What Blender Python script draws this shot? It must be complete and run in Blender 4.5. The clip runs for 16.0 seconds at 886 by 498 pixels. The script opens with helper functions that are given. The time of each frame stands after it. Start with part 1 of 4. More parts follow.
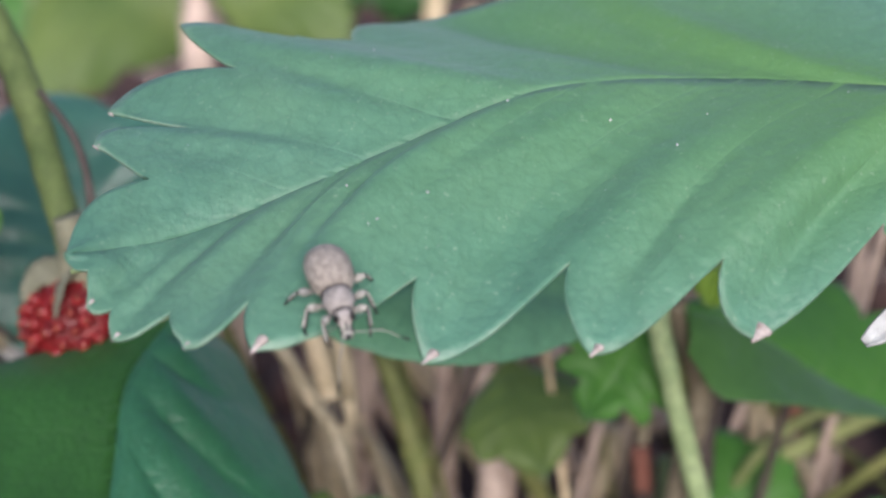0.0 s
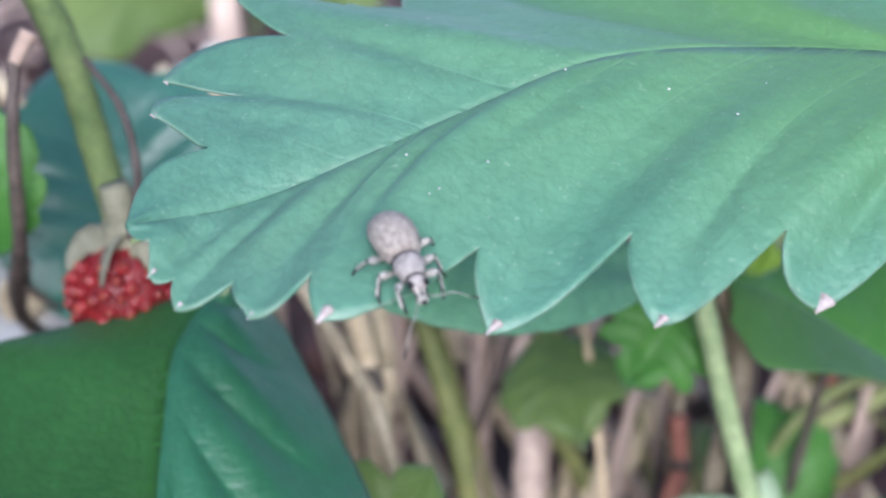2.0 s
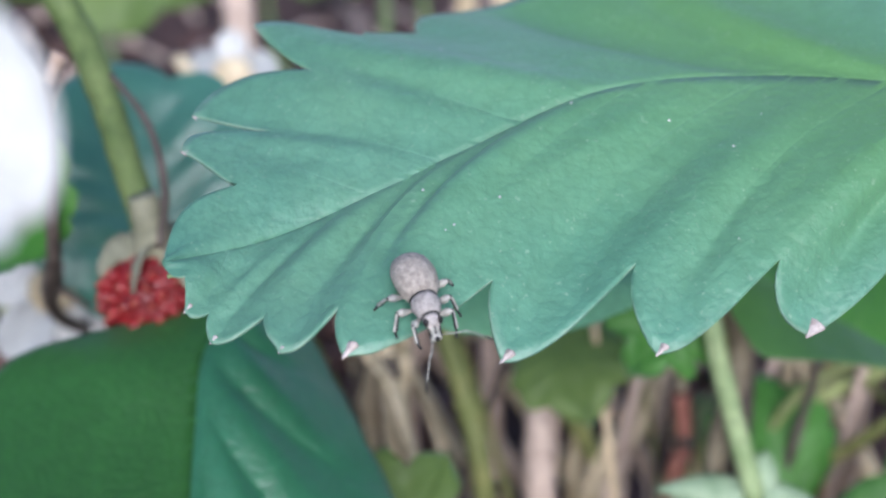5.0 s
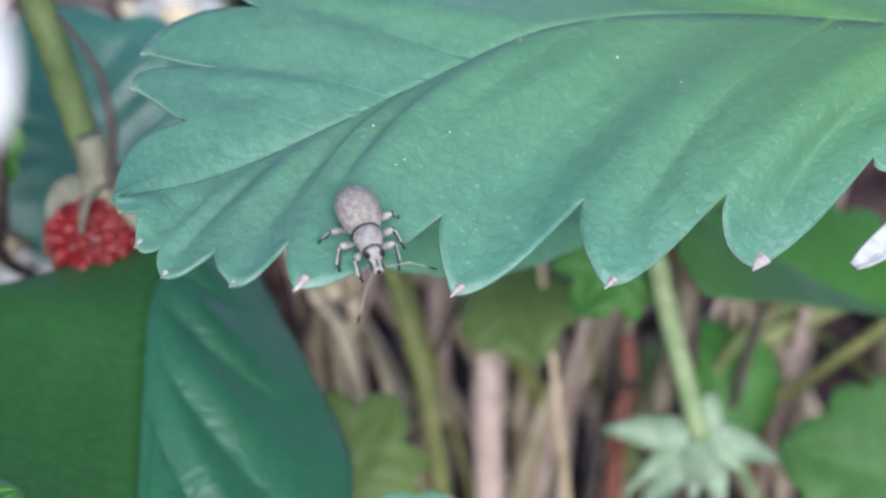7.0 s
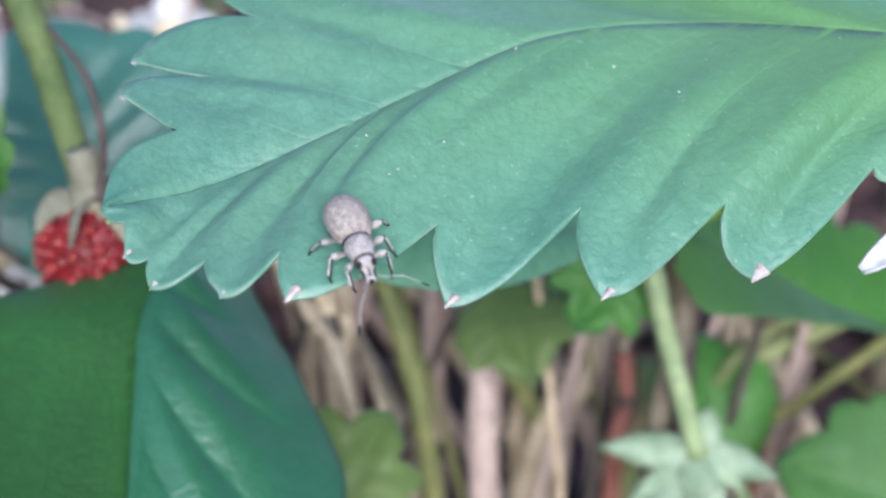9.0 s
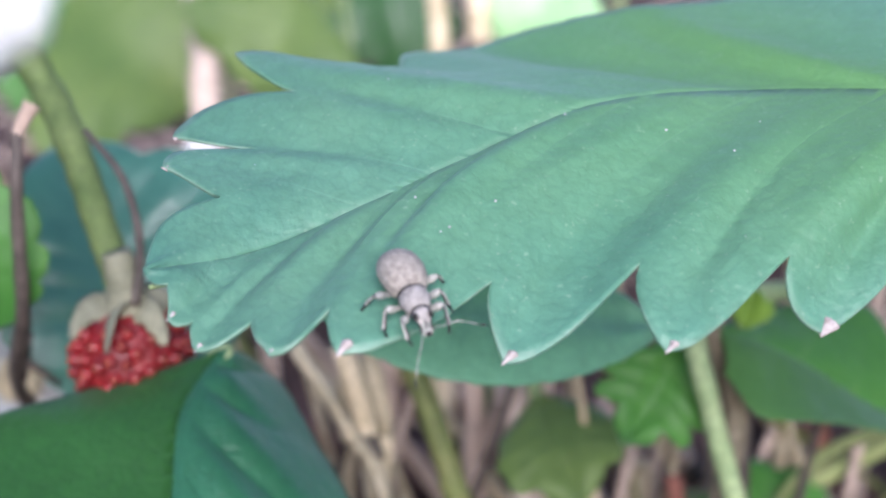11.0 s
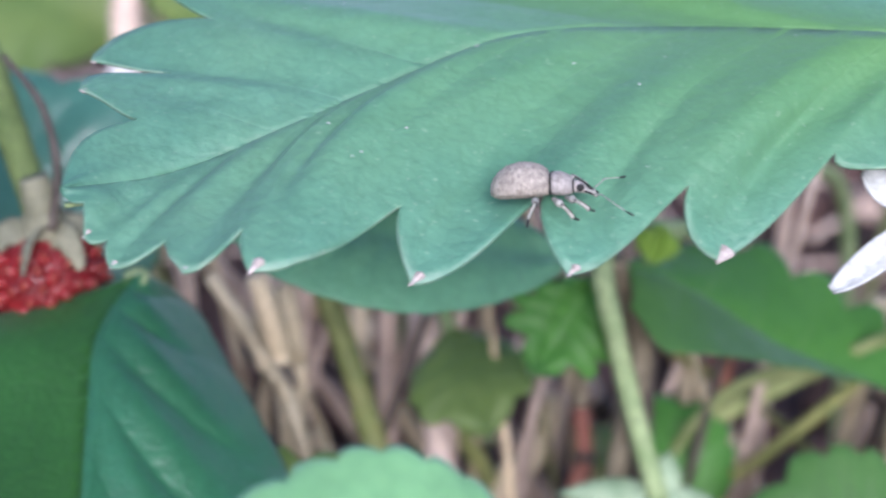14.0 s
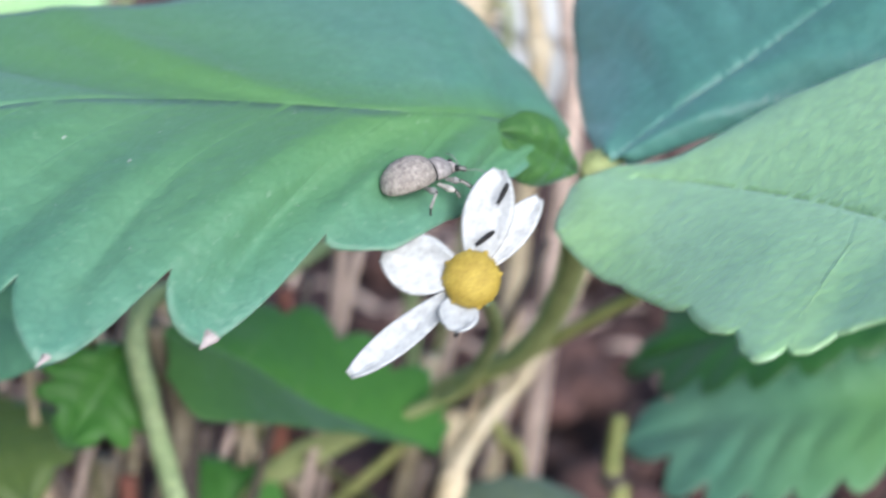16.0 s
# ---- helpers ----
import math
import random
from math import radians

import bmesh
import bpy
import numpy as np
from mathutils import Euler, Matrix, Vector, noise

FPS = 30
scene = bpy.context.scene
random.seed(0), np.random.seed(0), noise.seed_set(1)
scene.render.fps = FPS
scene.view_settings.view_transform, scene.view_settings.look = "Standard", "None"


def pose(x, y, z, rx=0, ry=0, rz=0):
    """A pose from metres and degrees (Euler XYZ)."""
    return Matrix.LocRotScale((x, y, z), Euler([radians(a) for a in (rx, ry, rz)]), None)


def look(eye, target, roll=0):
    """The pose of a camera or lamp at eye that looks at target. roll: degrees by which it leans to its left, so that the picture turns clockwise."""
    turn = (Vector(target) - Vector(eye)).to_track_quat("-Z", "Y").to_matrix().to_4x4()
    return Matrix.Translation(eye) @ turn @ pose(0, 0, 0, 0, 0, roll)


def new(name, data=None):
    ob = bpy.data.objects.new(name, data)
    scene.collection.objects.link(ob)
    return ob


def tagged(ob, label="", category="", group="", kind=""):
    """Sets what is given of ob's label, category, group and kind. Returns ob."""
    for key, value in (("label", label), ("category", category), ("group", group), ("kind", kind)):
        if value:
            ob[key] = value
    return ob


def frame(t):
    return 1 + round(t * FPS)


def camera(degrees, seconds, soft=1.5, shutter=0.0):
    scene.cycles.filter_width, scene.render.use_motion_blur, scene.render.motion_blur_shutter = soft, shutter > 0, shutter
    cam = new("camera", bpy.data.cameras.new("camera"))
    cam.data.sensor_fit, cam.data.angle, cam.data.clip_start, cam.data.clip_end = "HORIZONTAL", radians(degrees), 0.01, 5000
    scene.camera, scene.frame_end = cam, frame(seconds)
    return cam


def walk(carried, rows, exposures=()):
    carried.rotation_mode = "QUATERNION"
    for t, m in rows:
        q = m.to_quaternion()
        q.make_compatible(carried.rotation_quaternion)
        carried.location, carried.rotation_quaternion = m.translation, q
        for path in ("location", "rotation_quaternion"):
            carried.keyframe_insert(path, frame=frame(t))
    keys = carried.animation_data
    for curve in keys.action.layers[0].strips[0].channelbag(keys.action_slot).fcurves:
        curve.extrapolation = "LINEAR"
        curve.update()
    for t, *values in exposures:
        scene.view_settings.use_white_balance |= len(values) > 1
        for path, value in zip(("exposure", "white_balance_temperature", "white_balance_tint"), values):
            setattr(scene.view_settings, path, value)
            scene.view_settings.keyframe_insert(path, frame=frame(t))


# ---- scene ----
from mathutils.bvhtree import BVHTree

# ---- camera and its path ----
cam = camera(30, 16.0, soft=2.3, shutter=0.5)
cam.data.dof.use_dof = True
cam.data.dof.focus_distance = 0.084
cam.data.dof.aperture_fstop = 40.0
walk(cam, [
    (0.0, look((0.00343, 0.00352, 0.10874), (0.00075, 0.09569, 0.07005), -0.053)),
    (0.5, look((0.00298, 0.00369, 0.10727), (-0.00026, 0.09557, 0.06792), -0.282)),
    (1.0, look((0.00262, 0.00248, 0.10615), (-0.00274, 0.09458, 0.06757), -0.736)),
    (1.5, look((0.00182, 0.00333, 0.10764), (-0.00238, 0.09500, 0.06789), -0.329)),
    (2.0, look((0.00075, 0.00378, 0.10885), (-0.00223, 0.09510, 0.06822), -0.046)),
    (2.5, look((0.00013, 0.00249, 0.10738), (-0.00241, 0.09439, 0.06801), 0.164)),
    (3.0, look((0.00264, 0.00303, 0.11135), (-0.00175, 0.09303, 0.06798), -1.236)),
    (3.5, look((0.00091, 0.00298, 0.11187), (-0.00246, 0.09305, 0.06856), -0.922)),
    (3.7, look((0.00263, 0.00274, 0.11265), (-0.00210, 0.09273, 0.06929), -1.548)),
    (5.8, look((-0.00088, -0.00026, 0.11631), (-0.00305, 0.08812, 0.06958), -0.505)),
    (6.0, look((-0.00093, -0.00049, 0.11609), (-0.00290, 0.08763, 0.06885), -0.531)),
    (6.5, look((-0.00016, -0.00039, 0.11511), (-0.00141, 0.08789, 0.06816), -0.476)),
    (7.0, look((0.00015, 0.00003, 0.11511), (0.00015, 0.08833, 0.06817), -0.000)),
    (7.5, look((0.00035, 0.00043, 0.11513), (-0.00012, 0.08880, 0.06833), -0.191)),
    (8.0, look((0.00063, 0.00056, 0.11485), (-0.00011, 0.08915, 0.06846), -0.398)),
    (8.5, look((0.00053, 0.00044, 0.11425), (-0.00006, 0.08922, 0.06823), -0.330)),
    (9.0, look((0.00024, 0.00095, 0.11397), (0.00049, 0.08988, 0.06824), 0.109)),
    (9.5, look((-0.00019, 0.00071, 0.11363), (-0.00025, 0.09056, 0.06972), 0.048)),
    (10.0, look((-0.00173, 0.00057, 0.10789), (-0.00012, 0.09422, 0.07286), -0.643)),
    (10.2, look((-0.00123, 0.00092, 0.10555), (-0.00147, 0.09525, 0.07234), -1.333)),
    (12.5, look((-0.00209, -0.00105, 0.10799), (-0.00356, 0.09172, 0.07068), -1.141)),
    (13.0, look((-0.00103, -0.00170, 0.10757), (-0.00348, 0.09133, 0.07097), -1.153)),
    (13.5, look((-0.00207, -0.00150, 0.10791), (-0.00317, 0.09138, 0.07087), -0.660)),
    (14.0, look((-0.00087, -0.00196, 0.10588), (0.00293, 0.09078, 0.06867), 0.708)),
    (14.5, look((0.00019, -0.00168, 0.10786), (0.00927, 0.09052, 0.07025), 1.900)),
    (15.0, look((0.00228, -0.00015, 0.10747), (0.02100, 0.09096, 0.07075), 4.264)),
    (15.5, look((0.00439, -0.00077, 0.10715), (0.02658, 0.08955, 0.07041), 4.694)),
    (16.0, look((0.00716, 0.00008, 0.10795), (0.03227, 0.09052, 0.07345), 5.327)),
], exposures=[(0.0, 0.82, 6550, 17), (1.0, 1.2, 5850, 17), (3.7, 1.18, 5800, 16), (5.8, 0.92, 5900, 14), (6.1, 0.87, 5900, 14), (6.5, 0.69, 5900, 14), (7.0, 0.95, 5850, 15), (7.5, 1.07, 5800, 17), (8.5, 1.23, 5800, 17), (12.5, 1.18, 6030, 20), (14.5, 1.14, 5850, 20), (16.0, 1.06, 6050, 12)])

# ---- light: open shade under a bright sky ----
world = bpy.data.worlds.new("world")
scene.world = world
world.use_nodes = True
wn = world.node_tree.nodes
sky = wn.new("ShaderNodeTexSky")
sky.sky_type = "NISHITA"
sky.sun_disc = False
sky.sun_elevation = radians(30)
sky.sun_rotation = radians(174)
world.node_tree.links.new(sky.outputs[0], wn["Background"].inputs[0])
wn["Background"].inputs[1].default_value = 0.105

sun = new("sun", bpy.data.lights.new("sun", "SUN"))
sun.data.energy = 2.6
sun.data.angle = radians(40)
sun.data.color = (1.0, 0.98, 0.95)
sun.matrix_world = look((0.03, -0.3, 0.174), (0, 0, 0))


# ---- materials ----
def material(name, rough=0.6, metallic=0.0, spec=0.5):
    m = bpy.data.materials.new(name)
    m.use_nodes = True
    b = m.node_tree.nodes["Principled BSDF"]
    b.inputs["Roughness"].default_value = rough
    b.inputs["Metallic"].default_value = metallic
    b.inputs["Specular IOR Level"].default_value = spec
    return m, m.node_tree, b


def rgba(c):
    return (*c, 1.0)


def noise_node(t, scale, detail=4.0, rough=0.55):
    co = t.nodes.new("ShaderNodeTexCoord")
    n = t.nodes.new("ShaderNodeTexNoise")
    n.inputs["Scale"].default_value = scale
    n.inputs["Detail"].default_value = detail
    n.inputs["Roughness"].default_value = rough
    t.links.new(co.outputs["Object"], n.inputs["Vector"])
    return n


def ramp(t, fac, stops):
    r = t.nodes.new("ShaderNodeValToRGB")
    while len(r.color_ramp.elements) < len(stops):
        r.color_ramp.elements.new(0.5)
    for e, (p, c) in zip(r.color_ramp.elements, stops):
        e.position, e.color = p, rgba(c)
    t.links.new(fac, r.inputs[0])
    return r


def mix(t, fac, a, b, kind="MIX"):
    m = t.nodes.new("ShaderNodeMix")
    m.data_type, m.blend_type = "RGBA", kind
    for sock, v in ((m.inputs[0], fac), (m.inputs[6], a), (m.inputs[7], b)):
        if isinstance(v, bpy.types.NodeSocket):
            t.links.new(v, sock)
        else:
            sock.default_value = rgba(v) if isinstance(v, tuple) else v
    return m.outputs[2]


def bump(t, b, height, strength, distance):
    n = t.nodes.new("ShaderNodeBump")
    n.inputs["Strength"].default_value = strength
    n.inputs["Distance"].default_value = distance
    t.links.new(height, n.inputs["Height"])
    t.links.new(n.outputs[0], b.inputs["Normal"])


def speckled(name, dark, light, scale, rough=0.7, height=0.0002, spec=0.4, fine=6.0):
    """Two colours mixed at a coarse and a fine scale, with fine relief."""
    m, t, b = material(name, rough, spec=spec)
    coarse, grain = noise_node(t, scale), noise_node(t, scale * fine, 3)
    base = ramp(t, coarse.outputs[0], [(0.32, dark), (0.68, light)])
    tone = ramp(t, grain.outputs[0], [(0.3, (0.7, 0.7, 0.7)), (0.7, (1.15, 1.15, 1.15))])
    col = mix(t, 0.8, base.outputs[0], tone.outputs[0], "MULTIPLY")
    info = t.nodes.new("ShaderNodeObjectInfo")
    vary = ramp(t, info.outputs["Random"], [(0.0, (0.75, 0.75, 0.75)), (1.0, (1.15, 1.1, 1.05))])
    t.links.new(mix(t, 1.0, col, vary.outputs[0], "MULTIPLY"), b.inputs["Base Color"])
    bump(t, b, grain.outputs[0], 0.6, height)
    return m


def foliage(name, dark, light, vein, sheen=0.35, rough=0.45, through_light=0.3, rim=(0.5, 0.6, 0.5), down_sheen=0.25, young=None):
    """Leaf blade: mottled green, paler veins and rim, fine downy relief, some light through it."""
    m, t, b = material(name, rough, spec=sheen)
    b.inputs["Sheen Weight"].default_value = down_sheen
    b.inputs["Sheen Tint"].default_value = (0.6, 0.88, 1.0, 1.0)
    coarse, grain, cells = noise_node(t, 75.0, 2), noise_node(t, 900.0, 5), noise_node(t, 2600.0, 2)
    base = ramp(t, coarse.outputs[0], [(0.3, dark), (0.7, light)])
    tone = ramp(t, grain.outputs[0], [(0.25, (0.78, 0.8, 0.78)), (0.75, (1.12, 1.1, 1.1))])
    col = mix(t, 0.8, base.outputs[0], tone.outputs[0], "MULTIPLY")
    at = t.nodes.new("ShaderNodeAttribute")
    at.attribute_name = "vein"
    line = ramp(t, at.outputs["Fac"], [(0.0, (0, 0, 0)), (0.6, (0.0, 0.0, 0.0)), (1.0, (0.6, 0.6, 0.6))])
    worn = ramp(t, noise_node(t, 500.0, 3).outputs[0], [(0.35, (0.1, 0.1, 0.1)), (0.65, (1, 1, 1))])
    col = mix(t, mix(t, 1.0, line.outputs[0], worn.outputs[0], "MULTIPLY"), col, vein)
    net_at = t.nodes.new("ShaderNodeTexCoord")
    net = t.nodes.new("ShaderNodeTexVoronoi")
    net.feature = "DISTANCE_TO_EDGE"
    net.inputs["Scale"].default_value = 900.0
    t.links.new(net_at.outputs["Object"], net.inputs["Vector"])
    mesh_line = ramp(t, net.outputs["Distance"], [(0.0, (0.86, 0.88, 0.9)), (0.12, (1, 1, 1))])
    col = mix(t, 0.7, col, mesh_line.outputs[0], "MULTIPLY")
    ed = t.nodes.new("ShaderNodeAttribute")
    ed.attribute_name = "rim"
    if young:  # yellower tissue towards the midrib; left out where half_blade paints reflected sky
        yo = t.nodes.new("ShaderNodeAttribute")
        yo.attribute_name = "young"
        inner = ramp(t, yo.outputs["Fac"], [(0.05, (0, 0, 0)), (0.9, (0.75, 0.75, 0.75))])
        col = mix(t, inner.outputs[0], col, young)
    band = ramp(t, ed.outputs["Fac"], [(0.0, (0, 0, 0)), (0.985, (0, 0, 0)), (1.0, (0.4, 0.4, 0.4))])
    col = mix(t, mix(t, 1.0, band.outputs[0], worn.outputs[0], "MULTIPLY"), col, rim)
    down = ramp(t, noise_node(t, 3200.0, 2).outputs[0], [(0.64, (0, 0, 0)), (0.72, (0.3, 0.3, 0.3))])
    col = mix(t, mix(t, 1.0, down.outputs[0], worn.outputs[0], "MULTIPLY"), col, rim)
    t.links.new(col, b.inputs["Base Color"])
    add = t.nodes.new("ShaderNodeMath")
    add.operation = "ADD"
    t.links.new(grain.outputs[0], add.inputs[0])
    t.links.new(cells.outputs[0], add.inputs[1])
    ribs = t.nodes.new("ShaderNodeMath")
    ribs.operation = "MULTIPLY_ADD"
    t.links.new(net.outputs["Distance"], ribs.inputs[0])
    ribs.inputs[1].default_value = 0.9
    t.links.new(add.outputs[0], ribs.inputs[2])
    dent = t.nodes.new("ShaderNodeMath")
    dent.operation = "MULTIPLY_ADD"
    t.links.new(ramp(t, at.outputs["Fac"], [(0.7, (0, 0, 0)), (1.0, (1, 1, 1))]).outputs[0], dent.inputs[0])
    dent.inputs[1].default_value = -0.5
    t.links.new(ribs.outputs[0], dent.inputs[2])
    bump(t, b, dent.outputs[0], 0.5, 0.00017)
    glow = t.nodes.new("ShaderNodeBsdfTranslucent")
    t.links.new(mix(t, 1.0, col, (0.9, 1.2, 0.35), "MULTIPLY"), glow.inputs[0])
    both = t.nodes.new("ShaderNodeMixShader")
    both.inputs[0].default_value = through_light
    t.links.new(b.outputs[0], both.inputs[1])
    t.links.new(glow.outputs[0], both.inputs[2])
    t.links.new(both.outputs[0], t.nodes["Material Output"].inputs[0])
    return m


LEAF = foliage("leaf green", (0.1, 0.262, 0.192), (0.15, 0.322, 0.215), (0.18, 0.36, 0.27), sheen=0.45, down_sheen=0.1, young=(0.115, 0.265, 0.07))
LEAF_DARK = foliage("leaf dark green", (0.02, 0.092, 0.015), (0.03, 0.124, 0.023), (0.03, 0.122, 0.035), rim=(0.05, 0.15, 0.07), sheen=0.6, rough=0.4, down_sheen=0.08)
# the dark leaf again, bluer and lighter: sky reflection put into the base colour
LEAF_DARK_SKYLIT = foliage("leaf dark green with sky sheen in the colour", (0.024, 0.13, 0.06), (0.038, 0.175, 0.088), (0.05, 0.19, 0.11), rim=(0.06, 0.18, 0.11), sheen=0.7, rough=0.36, down_sheen=0.1)
LEAF_FRESH = foliage("leaf fresh green", (0.045, 0.17, 0.022), (0.08, 0.24, 0.038), (0.17, 0.33, 0.1), rim=(0.3, 0.42, 0.2))
LEAF_LIME = foliage("leaf young yellow-green", (0.16, 0.3, 0.03), (0.25, 0.4, 0.05), (0.25, 0.4, 0.1), rim=(0.3, 0.42, 0.15))
LEAF_MINT = foliage("leaf mint green", (0.15, 0.36, 0.16), (0.21, 0.44, 0.21), (0.24, 0.46, 0.26), rim=(0.3, 0.5, 0.3))
LEAF_MATT = foliage("leaf matt green", (0.053, 0.145, 0.036), (0.08, 0.195, 0.05), (0.09, 0.21, 0.064), rim=(0.12, 0.24, 0.08), sheen=0.2)
LEAF_OLIVE = foliage("leaf olive", (0.1, 0.17, 0.04), (0.17, 0.24, 0.06), (0.2, 0.26, 0.1), rim=(0.2, 0.26, 0.1))
LEAF_TEAL = foliage("leaf glossy blue-green", (0.045, 0.165, 0.115), (0.08, 0.225, 0.175), (0.1, 0.25, 0.2), rim=(0.1, 0.26, 0.19), sheen=0.8, rough=0.3)
LEAF_COOL = foliage("leaf cool blue-green", (0.075, 0.225, 0.185), (0.115, 0.29, 0.245), (0.12, 0.3, 0.25), rim=(0.14, 0.32, 0.25), sheen=0.6, rough=0.38)
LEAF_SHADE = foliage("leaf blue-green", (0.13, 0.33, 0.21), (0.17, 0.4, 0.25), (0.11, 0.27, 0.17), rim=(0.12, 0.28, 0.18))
LEAF_DULL = foliage("leaf dull grey-green", (0.085, 0.13, 0.08), (0.14, 0.19, 0.125), (0.14, 0.19, 0.125), rim=(0.14, 0.19, 0.125))
LEAF_PALE = foliage("leaf pale green", (0.36, 0.6, 0.28), (0.46, 0.7, 0.37), (0.42, 0.65, 0.38), sheen=0.9, rough=0.36, down_sheen=0.25)
STEM_GREEN = speckled("stem pale green", (0.2, 0.3, 0.13), (0.33, 0.42, 0.22), 300)
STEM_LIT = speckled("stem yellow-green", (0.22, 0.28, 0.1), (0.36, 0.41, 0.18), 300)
STEM_OLIVE = speckled("stem olive", (0.12, 0.15, 0.045), (0.21, 0.22, 0.08), 300)
STEM_BERRY = speckled("stem of the berry", (0.07, 0.112, 0.03), (0.135, 0.185, 0.06), 300)
STRAW = speckled("dry straw", (0.42, 0.34, 0.21), (0.74, 0.64, 0.46), 220)
STRAW_PINK = speckled("dry straw pinkish", (0.36, 0.28, 0.235), (0.68, 0.55, 0.48), 220)
STEM_BROWN = speckled("stem brown", (0.13, 0.11, 0.075), (0.24, 0.21, 0.15), 300)
RED_STALK = speckled("red stalk", (0.2, 0.07, 0.05), (0.33, 0.14, 0.1), 260)
TWIG = speckled("dark twig", (0.05, 0.04, 0.035), (0.11, 0.09, 0.08), 500)
SOIL = speckled("soil", (0.014, 0.008, 0.008), (0.11, 0.06, 0.052), 60, rough=0.9, height=0.002)
LITTER = speckled("leaf litter", (0.26, 0.17, 0.13), (0.55, 0.41, 0.33), 120, rough=0.85)
DRY_TIP = speckled("dried tooth tip", (0.3, 0.25, 0.24), (0.6, 0.545, 0.54), 1800)
PETAL = speckled("white petal", (0.45, 0.47, 0.475), (0.5, 0.515, 0.52), 400, rough=0.6)
ANTHER = speckled("yellow anther", (0.33, 0.235, 0.03), (0.48, 0.36, 0.06), 1200, rough=0.6)
RED_FLESH = speckled("ripe berry flesh", (0.13, 0.006, 0.009), (0.25, 0.014, 0.017), 600, rough=0.36, spec=0.5)
ACHENE = speckled("seed", (0.2, 0.035, 0.025), (0.36, 0.09, 0.05), 2000)
CALYX_DULL = speckled("dull green calyx", (0.14, 0.145, 0.1), (0.24, 0.24, 0.175), 500)
CALYX_PALE = speckled("pale green sepal", (0.14, 0.225, 0.135), (0.28, 0.375, 0.26), 500)
SCALES = speckled("grey scales", (0.24, 0.205, 0.18), (0.47, 0.415, 0.365), 3200, rough=0.65, height=0.00005, fine=3.0)
SCALES_GREY = speckled("lilac-grey scales", (0.19, 0.175, 0.17), (0.37, 0.345, 0.34), 3400, rough=0.6, height=0.00004, fine=3.0)
SCALES_LEG = speckled("pale grey leg scales", (0.22, 0.22, 0.205), (0.41, 0.405, 0.375), 2600, rough=0.6, height=0.00004)
CHITIN = speckled("black chitin", (0.008, 0.008, 0.009), (0.025, 0.022, 0.022), 3000, rough=0.3)


# ---- helpers of this scene ----
def part(name, bm, mat, parent=None, label="", smooth=True):
    me = bpy.data.meshes.new(name)
    bm.to_mesh(me)
    bm.free()
    if smooth:
        me.polygons.foreach_set("use_smooth", [True] * len(me.polygons))
    me.materials.append(mat)
    ob = new(name, me)
    ob.parent = parent
    if label:
        ob["label"] = label
    return ob


def thing(name, at, label, category, group="", kind=""):
    ob = new(name)
    ob.empty_display_size = 0.002
    ob.location = at
    bpy.context.view_layer.update()
    return tagged(ob, label, category, group, kind)


def settle(thing_ob):
    """Parts were built in world places: bring them into the space of their thing."""
    back = Matrix.Translation(-Vector(thing_ob.location))
    for ob in thing_ob.children:
        ob.matrix_basis = back @ ob.matrix_basis
    return thing_ob


def spline(points, u):
    """A smooth curve through the points; u runs from 0 to their number less one."""
    n = len(points) - 1
    i = min(max(int(u), 0), n - 1)
    f = u - i
    p = [Vector(points[min(max(j, 0), n)]) for j in range(i - 1, i + 3)]
    if i == 0:
        p[0] = 2 * p[1] - p[2]
    if i == n - 1:
        p[3] = 2 * p[2] - p[1]
    return 0.5 * (2 * p[1] + (p[2] - p[0]) * f + (2 * p[0] - 5 * p[1] + 4 * p[2] - p[3]) * f * f
                  + (3 * p[1] - p[0] - 3 * p[2] + p[3]) * f ** 3)


def tube(points, r0, r1, sides=10, steps=8, wobble=0.06, bm=None, flat=1.0, seed=0):
    """A tapered, slightly uneven stalk along a smooth curve."""
    rnd = random.Random(seed)
    bm = bm or bmesh.new()
    n = (len(points) - 1) * steps
    rings, side = [], None
    for k in range(n + 1):
        u = k / steps
        c = spline(points, u)
        d = (spline(points, min(u + 0.02, len(points) - 1)) - spline(points, max(u - 0.02, 0))).normalized()
        if side is None:
            side = d.orthogonal().normalized()
        side = (side - d * side.dot(d)).normalized()
        other = d.cross(side)
        r = (r0 + (r1 - r0) * k / n) * (1 + rnd.uniform(-wobble, wobble))
        rings.append([bm.verts.new(c + r * (math.cos(a) * side + flat * math.sin(a) * other))
                      for a in (2 * math.pi * j / sides for j in range(sides))])
    for a, b in zip(rings, rings[1:]):
        for j in range(sides):
            bm.faces.new((a[j], a[(j + 1) % sides], b[(j + 1) % sides], b[j]))
    bm.faces.new(list(reversed(rings[0])))
    bm.faces.new(rings[-1])
    return bm


def ball(bm, centre, radii, turn=None, rings=10, sides=16):
    """An ellipsoid added to bm."""
    m = Matrix.Translation(centre) @ (turn.to_4x4() if turn else Matrix()) @ Matrix.Diagonal((*radii, 1))
    bmesh.ops.create_uvsphere(bm, u_segments=sides, v_segments=rings, radius=1.0, matrix=m)
    return bm


